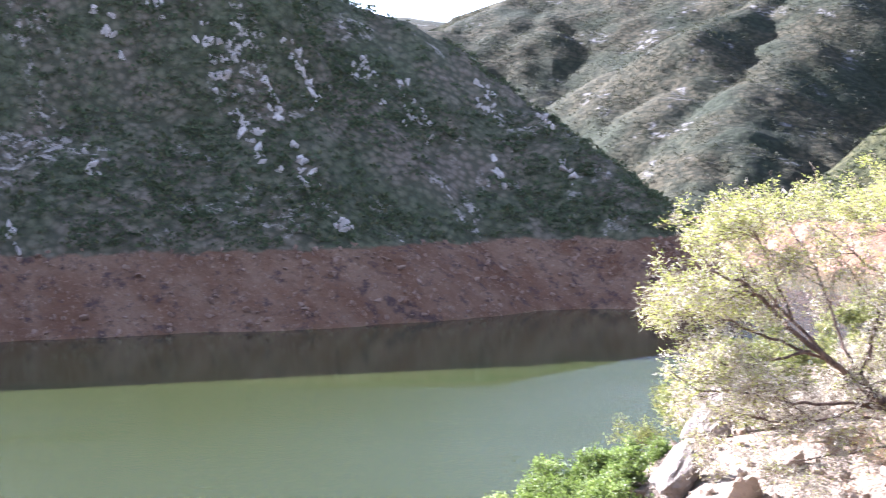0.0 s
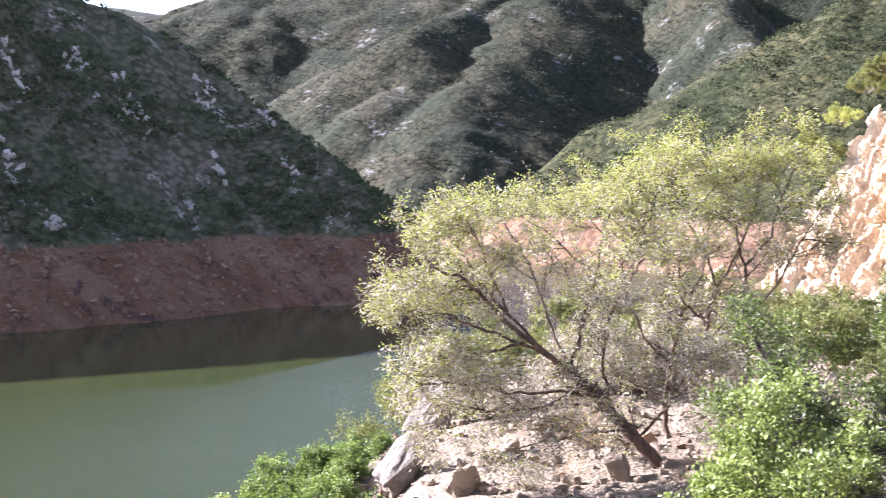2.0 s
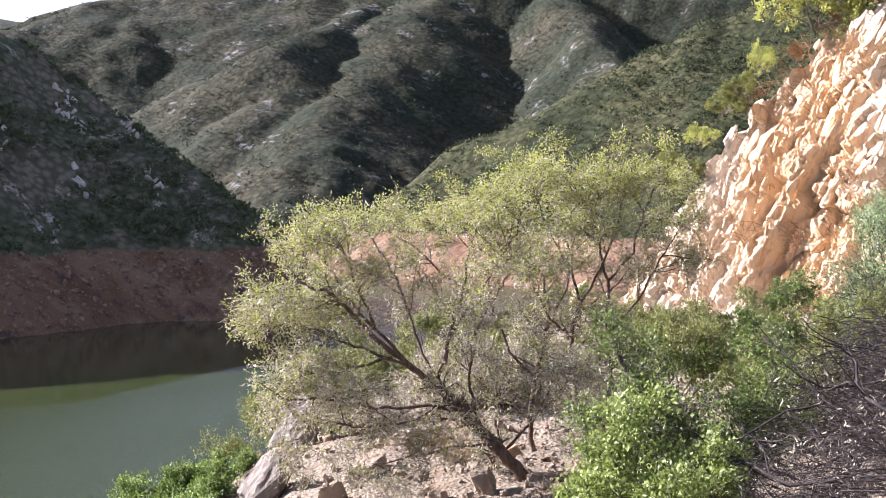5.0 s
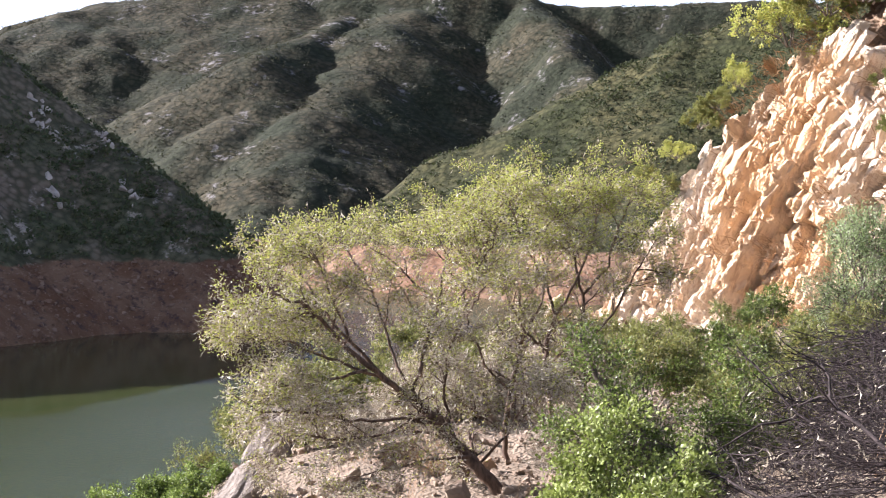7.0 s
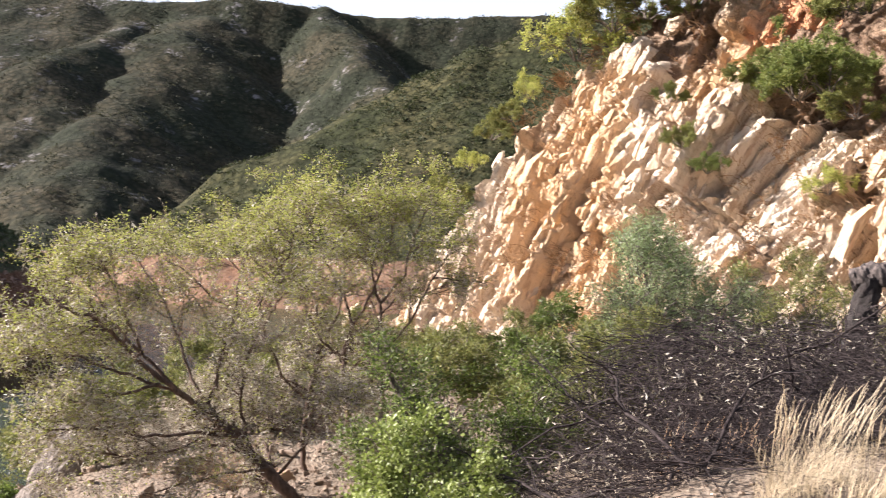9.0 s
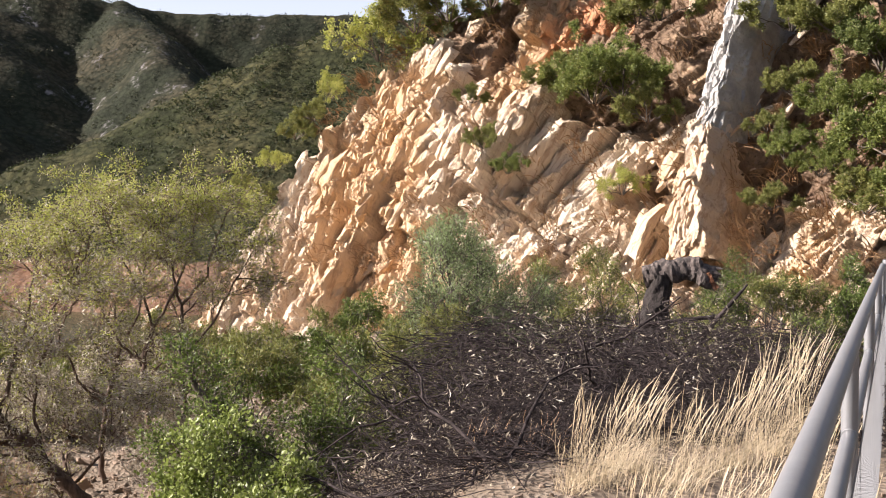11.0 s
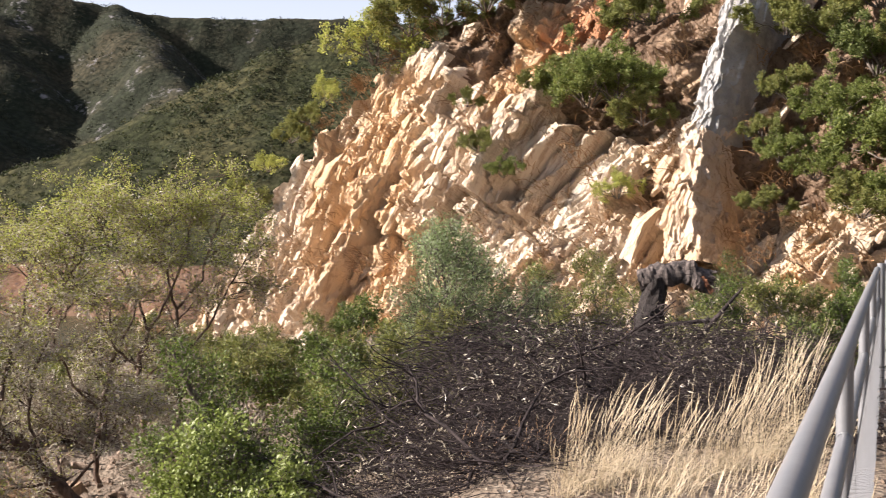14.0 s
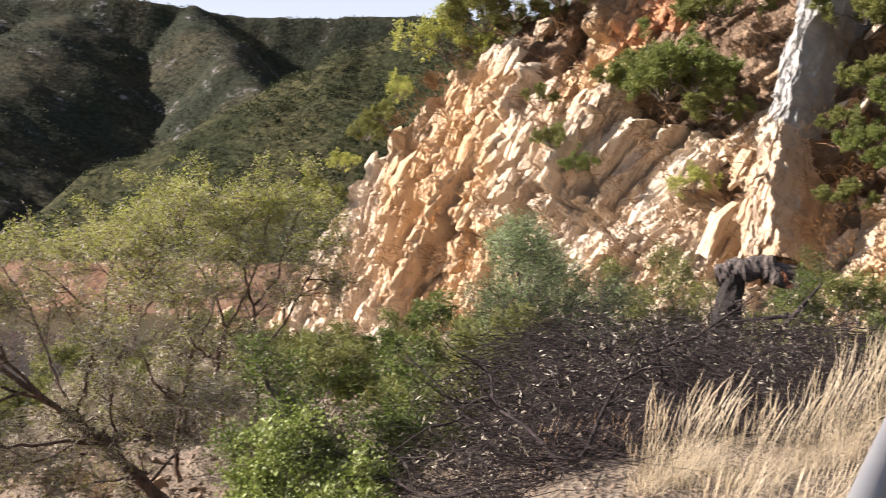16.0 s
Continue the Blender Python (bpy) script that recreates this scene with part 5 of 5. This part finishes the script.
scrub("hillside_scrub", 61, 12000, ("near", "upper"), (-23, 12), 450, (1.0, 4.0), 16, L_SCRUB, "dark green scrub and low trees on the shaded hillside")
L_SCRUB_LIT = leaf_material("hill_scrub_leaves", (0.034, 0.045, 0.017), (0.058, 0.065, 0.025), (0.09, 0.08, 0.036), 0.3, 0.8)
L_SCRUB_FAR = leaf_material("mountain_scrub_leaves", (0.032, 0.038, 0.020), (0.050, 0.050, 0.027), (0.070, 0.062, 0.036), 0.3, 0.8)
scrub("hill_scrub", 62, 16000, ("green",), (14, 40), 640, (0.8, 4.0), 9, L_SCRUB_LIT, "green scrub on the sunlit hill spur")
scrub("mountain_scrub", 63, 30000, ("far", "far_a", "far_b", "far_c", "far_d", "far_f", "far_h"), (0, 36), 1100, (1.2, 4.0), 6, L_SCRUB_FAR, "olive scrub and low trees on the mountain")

# ---- trees below the edge of the bank ----
for k, (az, r, el, width, mat, label) in enumerate((
        (2.9, 16.0, -13.0, 0.7, L_BRIGHT, "light green small tree below the edge of the bank"),
        (5.4, 17.0, -12.1, 1.3, L_ROUND, "rounded green tree below the edge of the bank"),
        (8.3, 17.5, -11.0, 1.4, L_ROUND, "leafy green tree beside the grey slab"),
        (7.0, 16.0, -12.6, 1.2, L_ROUND, "dense green tree on the slope above the lake"))):
    at = foot_at(az, r, 0.1)
    top = EYE[2] + r * math.tan(radians(el)) - at[2]
    rng = np.random.default_rng(300 + k)
    tree = stand("tree", at, 0, label, "tree", "trees below the bank")
    trunk_h = top - 0.95
    lines = [(wander(rng, (0, 0, 0), (0, 0, 1), trunk_h, 8, 0.05, 0.1), 0.09, 0.06)]
    head = lines[0][0][-1]
    for j in range(9):
        a = j * 2.4
        lines.append((wander(rng, head - np.array([0, 0, 0.1 * (j % 3)]), (math.cos(a) * 0.8, math.sin(a) * 0.8, 0.35 + 0.2 * (j % 3)), width * rng.uniform(0.4, 0.62), 6, 0.12, 0.06), 0.04, 0.012))
    wood, twigs = branch_out(rng, lines[1:], ((7, 0.38, 0.75, 0.10, 0.15), (6, 0.24, 0.8, 0.05, 0.2), (4, 0.13, 0.8, 0.05, 0.2)))
    wood.append(tube(lines[0][0], np.linspace(0.09, 0.05, 9), 7))
    v, f = merge(wood)
    mesh_object("trunk", v, f, B_GREY, tree, True)
    v, f = leaf_crown(rng, twigs, 12, 0.042, 0.028, 0.03, 0.35, 0.08)
    mesh_object("crown", v, f, mat, tree, False)
for k, (az, r, w, h, mat) in enumerate(((11.5, 21.5, 2.0, 2.6, L_OLIVE), (13.8, 22.5, 2.0, 2.4, L_OLIVE), (15.5, 20, 1.6, 1.3, L_OLIVE), (18.5, 20.5, 1.6, 1.3, L_OLIVE),
                                       (27.8, 24, 2.4, 1.6, L_OLIVE), (31.5, 24, 2.6, 1.5, L_OLIVE), (34.5, 25, 2.2, 1.3, L_MID), (22, 24, 2.4, 1.5, L_OLIVE), (25.5, 27, 2.6, 1.6, L_OLIVE), (29.5, 19.5, 1.8, 1.3, L_OLIVE), (33.2, 19, 1.8, 1.3, L_MID), (36.8, 20.5, 2.0, 1.3, L_OLIVE))):
    shrub("bush", 330 + k, place(az, r), 0, w, h, 7, mat, (0.06, 0.024), "straggly olive bush on the rubble slope" if k < 4 else "low bush on the terrace below the rock face", "", 6, NEARBUSH)

# ---- brush heap ----
def brush_heap():
    rng = np.random.default_rng(8)
    heap = stand("brush_heap", foot_at(46, 11), 0, "heap of dead dark branches and pale dry leaves", "brush heap")
    inv = heap.matrix_world.inverted()
    off = np.array(inv.translation)
    n = 6000
    az, r = rng.uniform(31.5, 58.5, n), 14.2 - 7.0 * rng.random(n) ** 1.15
    ok = ~((r < 7.4 + 1.1 * smooth(42, 46, az)) | (az < 35) & (r > 11))
    az, r = az[ok], r[ok]
    n = len(az)
    lift = smooth(8.0, 12.0, r) * (1 - 0.6 * smooth(12.6, 14.2, r)) * (1 - 0.5 * smooth(53, 58, az)) * smooth(32, 38, az)
    a = np.radians(az)
    x, y = r * np.sin(a), r * np.cos(a)
    low, high = terrain(x, y)[0], -0.45 * smooth(7, 14, r) + lift * 0.95 - 0.5 * (1 - smooth(33, 39, az))
    start = np.stack([x, y, low + np.maximum(high - low, 0.1) * rng.random(n) ** 0.6], 1) + off
    w = rng.uniform(0, 2 * math.pi, n)
    big = rng.random(n) < 0.012
    length = np.where(big, rng.uniform(0.7, 1.3, n), rng.uniform(0.25, 0.8, n))
    r0 = np.where(big, rng.uniform(0.008, 0.02, n), rng.uniform(0.002, 0.006, n))
    lines = wander_many(rng, start, np.stack([np.cos(w), np.sin(w), rng.normal(0.05, 0.25, n)], 1), length, 6, 0.18, -0.02)
    p, d = along(np.repeat(lines, 4, 0), rng.uniform(0.2, 0.95, 4 * n))
    subs = wander_many(rng, p, d + rng.normal(0, 0.7, d.shape), np.repeat(length, 4) * rng.uniform(0.2, 0.5, 4 * n), 4, 0.22, 0.02)
    v, f = merge([tubes(lines, taper(r0, r0 * 0.35, 7), 4), tubes(subs, taper(np.repeat(r0, 4) * 0.5, np.full(4 * n, 0.0015), 5), 3)])
    mesh_object("tangle", v, f, B_DEAD, heap, True, label="tangled dark dead branches")
    patch = fbm(p, 0.9, 2, 15) + rng.uniform(-0.6, 0.6, 4 * n) > 0.22
    flecks = along(subs[patch], rng.random(patch.sum()))[0]
    v, f = blades(rng, flecks, rng.normal(0, 1, flecks.shape), 0.062, 0.012, 0.15)
    mesh_object("dry_leaves", v, f, L_POD, heap, False, label="pale curled dry leaves")


brush_heap()


# ---- burnt stump ----
def knobbly(pts, radii, seed, sides=14, rough=0.12, jag=0.0):
    """A closed, uneven log."""
    n = 26
    u = np.linspace(0, 1, n)
    pts, radii = np.asarray(pts, float), np.asarray(radii, float)
    t = np.linspace(0, 1, len(pts))
    line = np.stack([np.interp(u, t, pts[:, k]) for k in range(3)], 1)
    rad = np.interp(u, np.linspace(0, 1, len(radii)), radii)
    v, f = tube(line, rad, sides)
    ax = np.repeat(line, sides, 0)
    k = 1 + rough * fbm(v, 0.12, 4, seed, 0.6) + rough * 0.8 * fbm(v * np.array([1, 1, 0.25]), 0.05, 2, seed + 9)
    v = ax + (v - ax) * k[:, None]
    rng = np.random.default_rng(seed)
    way = line[-1] - line[-2]
    way /= np.linalg.norm(way)
    v[-sides:] += way * rng.uniform(-jag, jag, (sides, 1))
    m = len(v)
    v = np.concatenate([v, [line[0], line[-1] - way * jag]])
    tri = np.concatenate([f[:, [0, 1, 2]], f[:, [0, 2, 3]]])
    j = np.arange(sides)
    j2 = (j + 1) % sides
    end = m - sides
    caps = np.concatenate([np.stack([np.full(sides, m), j2, j], 1), np.stack([np.full(sides, m + 1), end + j, end + j2], 1)])
    return v, np.concatenate([tri, caps])


M_HEART = rock_material("torn_heartwood", (0.16, 0.06, 0.03), (0.30, 0.14, 0.07), (0.06, 0.03, 0.02), 14.0)
B_LOG = bark_material("weathered_charred_wood", (0.035, 0.030, 0.028), (0.15, 0.12, 0.105), 18)
SAZ, SR = 48.0, 14.0
base = foot_at(SAZ, SR, 0.1)
stump = stand("tree_stump", base, -SAZ, "burnt black tree stump with a broken log across its top", "stump")
up = EYE[2] + SR * math.tan(radians(-5.4)) - base[2]
v, f = knobbly([(-0.16, 0, 0), (-0.13, 0, up * 0.6), (-0.09, 0, up), (-0.04, 0, up + 0.3), (0.04, 0, up + 0.74)], [0.22, 0.19, 0.17, 0.15, 0.13], 3, 20, 0.12)
mesh_object("trunk", v, f, B_CHAR, stump, False, label="charred upright trunk")
v, f = knobbly([(-0.16, 0.02, up + 0.74), (0.05, 0, up + 0.78), (0.3, -0.02, up + 0.80), (0.64, -0.04, up + 0.76)], [0.12, 0.135, 0.11, 0.08], 4, 20, 0.2, 0.05)
log = mesh_object("log", v, f, B_LOG, stump, False, label="weathered broken log lying across the top")
v, f = knobbly([(0.02, 0.05, up + 0.80), (0.24, 0.0, up + 0.86), (0.46, -0.06, up + 0.88)], [0.09, 0.07, 0.07], 7, 16, 0.2, 0.015)
mesh_object("upper_stub", v, f, B_LOG, log, False, label="sawn-off weathered branch stub")
v, f = knobbly([(0.36, -0.05, up + 0.78), (0.50, -0.08, up + 0.70), (0.60, -0.10, up + 0.61)], [0.08, 0.085, 0.03], 12, 12, 0.3, 0.05)
mesh_object("splintered_stub", v, f, B_LOG, log, False)
slab = bmesh.new()
bmesh.ops.create_cube(slab, size=1.0, matrix=pose(0.575, -0.13, up + 0.685, 0, 52, 0) @ Matrix.Diagonal((0.20, 0.06, 0.05, 1)))
bmesh.ops.subdivide_edges(slab, edges=slab.edges, cuts=4, use_grid_fill=True)
for w in slab.verts:
    w.co += Vector((noise.noise(w.co * 14), noise.noise(w.co * 14 + Vector((5, 0, 0))), noise.noise(w.co * 14 + Vector((0, 5, 0))))) * 0.03
part("torn_wood", slab, M_HEART, log, "torn red-brown heartwood")
v, f = knobbly([(0.25, -0.5, up - 0.35), (0.5, -0.4, up + 0.15), (0.74, -0.3, up + 0.42), (0.95, -0.2, up + 0.66)], [0.035, 0.03, 0.026, 0.012], 8, 7)
mesh_object("branch", v, f, B_DEAD, stump, True, label="bare grey branch leaning beside the trunk")
v, f = knobbly([(-0.2, -0.5, up + 0.22), (0.2, -0.5, up + 0.28), (0.6, -0.42, up + 0.32)], [0.014, 0.02, 0.024], 9, 7)
mesh_object("branch", v, f, B_DEAD, stump, True)


# ---- dry grass ----
def tussock(seed, az, r, height, n, spread, label, mat=None, lean=0.25):
    rng = np.random.default_rng(seed)
    at = foot_at(az, r, 0.03)
    m = int(n * 0.75)
    a = rng.uniform(0, 2 * math.pi, m)
    ring = np.stack([np.cos(a), np.sin(a), 0 * a], 1)
    tall = rng.random(m) < 0.20
    h = 0.86 * height * np.where(tall, rng.uniform(0.75, 1.15, m), rng.uniform(0.15, 0.7, m))
    out = ring * (lean * rng.uniform(0.1, 1.6, m) * np.where(tall, 0.7, 1.9) * h)[:, None] + np.stack([0.22 * h, 0 * h, 0 * h], 1)
    u = np.linspace(0, 1, 7)[None, :, None]
    lines = (ring * (spread * rng.random(m) ** 0.7)[:, None])[:, None] + out[:, None] * u ** 1.8 + np.array([0, 0, 1.0]) * h[:, None, None] * (u - np.where(tall, 0.05, 0.28)[:, None, None] * u ** 3)
    lines[:, 1:] += rng.normal(0, 0.005, (m, 6, 3))
    w = rng.uniform(0.0006, 0.0013, m)[:, None]
    shape = np.where(tall[:, None], np.array([1.2, 1, 0.9, 0.8, 1.6, 2.4, 0.6]), np.array([1.3, 1.3, 1.2, 1.0, 0.8, 0.6, 0.3]))
    v, f = tubes(lines, w * shape, 3)
    ob = mesh_object("grass_tussock", v, f, mat or L_DRY, None, False, label, "grass", "dry grass tussocks")
    ob.matrix_world = pose(*at, 0, 0, -az)
    return ob


for k, (az, r, h, n, s) in enumerate(((45.2, 7.2, 0.72, 330, 0.17), (46.6, 7.6, 0.70, 260, 0.16), (48.6, 7.2, 0.62, 260, 0.2), (50.2, 7.6, 0.62, 240, 0.2), (51.6, 7.8, 0.75, 240, 0.17),
                                      (53.0, 8.2, 0.9, 220, 0.16), (54.4, 8.8, 0.95, 200, 0.16), (47.6, 6.4, 0.4, 260, 0.2), (50.6, 6.2, 0.42, 260, 0.22), (52.8, 6.4, 0.5, 220, 0.2),
                                      (44.2, 7.0, 0.45, 120, 0.1), (54.9, 6.9, 0.75, 160, 0.14))):
    tussock(500 + k, az, r, h, n, s, "tall dry straw-coloured grass tussock" if h > 0.55 else "low dry straw-coloured grass tussock")
for k, (az, r, h, n) in enumerate(((59.6, 4.6, 0.75, 60), (60.6, 6.0, 0.8, 60), (59.6, 8.0, 0.8, 50))):
    tussock(540 + k, az, r, h, n, 0.25, "thin brown grass stalks beyond the railing")
M_BROWNGRASS = leaf_material("brown_grass", (0.28, 0.17, 0.085), (0.40, 0.25, 0.13), (0.48, 0.34, 0.20), 0.3)
for k, (az, r, h, n) in enumerate(((19.3, 15.8, 0.75, 420), (18.8, 16.2, 0.65, 320), (19.9, 16.0, 0.6, 300), (40.2, 8.6, 0.4, 120), (43.0, 8.4, 0.35, 120), (18.6, 14.4, 0.35, 120), (23.6, 13.6, 0.4, 120), (16.4, 16.5, 0.35, 120))):
    tussock(560 + k, az, r, h, n, 0.2, "rusty brown dry grass on the bank", M_BROWNGRASS, 0.35)
# tufts in the cracks of the rock face
rng = np.random.default_rng(91)
pieces = []
for k in range(260):
    p, n = on_face(rng.uniform(31, 61), rng.uniform(-2, 10.5))
    for j in range(16):
        way = np.array(n) * 0.6 + np.array([0, 0, 0.5]) + rng.normal(0, 0.35, 3)
        h = rng.uniform(0.15, 0.5)
        u = np.linspace(0, 1, 4)[:, None]
        line = np.array(p) + np.array(n) * 0.2 + rng.normal(0, 0.12, 3) + way * h * u + np.array([0, 0, -0.5 * h]) * u ** 2
        pieces.append(tube(line, np.array([1, 1, 0.8, 0.3]) * 0.010, 3))
v, f = merge(pieces)
mesh_object("cliff_grass", v, f, M_BROWNGRASS, None, False, "dry brown grass tufts in the cracks of the rock", "grass", "", "stuff")


# ---- railing ----
def paint_material():
    m = Mat("galvanised_rail", 0.42, 0.5)
    m.b.inputs["Metallic"].default_value = 0.35
    col = m.mix(m.noise(9, 5, 0.6), (0.20, 0.205, 0.215), (0.29, 0.285, 0.28))
    col = m.mix(m.ramp(m.noise(30, 5, 0.7), 0.62, 0.75), col, (0.30, 0.26, 0.22))
    return m.done(col, m.bump(m.noise(60, 3), 0.15, 0.003))


M_RAIL = paint_material()
RAIL_AT, RAIL_AZ = (1.33, 0.97), 58.3
railing = stand("railing", (RAIL_AT[0], RAIL_AT[1], 0.0), 90 - RAIL_AZ, "grey tubular steel railing with wire mesh below", "railing")


def rail_tube(name, pts, r, sides=16, label=""):
    v, f = tube(pts, [r] * len(pts), sides)
    return mesh_object(name, v, f, M_RAIL, railing, True, label=label)


POSTS = (-2.75, -0.35, 2.05, 4.45, 6.85, 9.25)
rail_tube("top_rail", [(-3.4, 0, 1.15), (2, 0, 1.15), (6, 0, 1.15), (9.25, 0, 1.15)], 0.0245, 20, "thick grey top tube")
rail_tube("lower_rail", [(-3.4, 0, 0.90), (2, 0, 0.90), (6, 0, 0.90), (9.25, 0, 0.90)], 0.022)
for t in POSTS:
    post = rail_tube("post", [(t, 0, -0.7), (t, 0, 0.3), (t, 0, 1.14)], 0.024)
    rail_tube("collar", [(t - 0.05, 0, 0.90), (t + 0.05, 0, 0.90)], 0.0235).parent = post
rail_tube("end_post", [(9.33, -0.03, -0.7), (9.33, -0.03, 0.6), (9.33, -0.03, 1.2)], 0.034)
rail_tube("end_post", [(9.62, -0.08, -0.7), (9.62, -0.08, 0.6), (9.62, -0.08, 1.22)], 0.028)
rail_tube("end_post", [(9.95, -0.13, -0.7), (9.95, -0.13, 0.6), (9.95, -0.13, 1.2)], 0.028)
rail_tube("brace", [(9.33, -0.03, 1.16), (9.95, -0.13, 1.14)], 0.02)
wires = []
for k in range(-70, 205):
    x0 = k * 0.06
    for sgn in (1, -1):
        a, b = np.array([x0, -0.03, 0.88]), np.array([x0 + sgn * 0.95, -0.03, -0.07])
        pts = [p for p in (a, b)]
        if min(a[0], b[0]) > -3.2 and max(a[0], b[0]) < 9.3:
            wires.append(tube(pts, [0.0011, 0.0011], 3))
v, f = merge(wires)
mesh_object("wire_mesh", v, f, M_RAIL, railing, False, label="diagonal galvanised wire mesh")
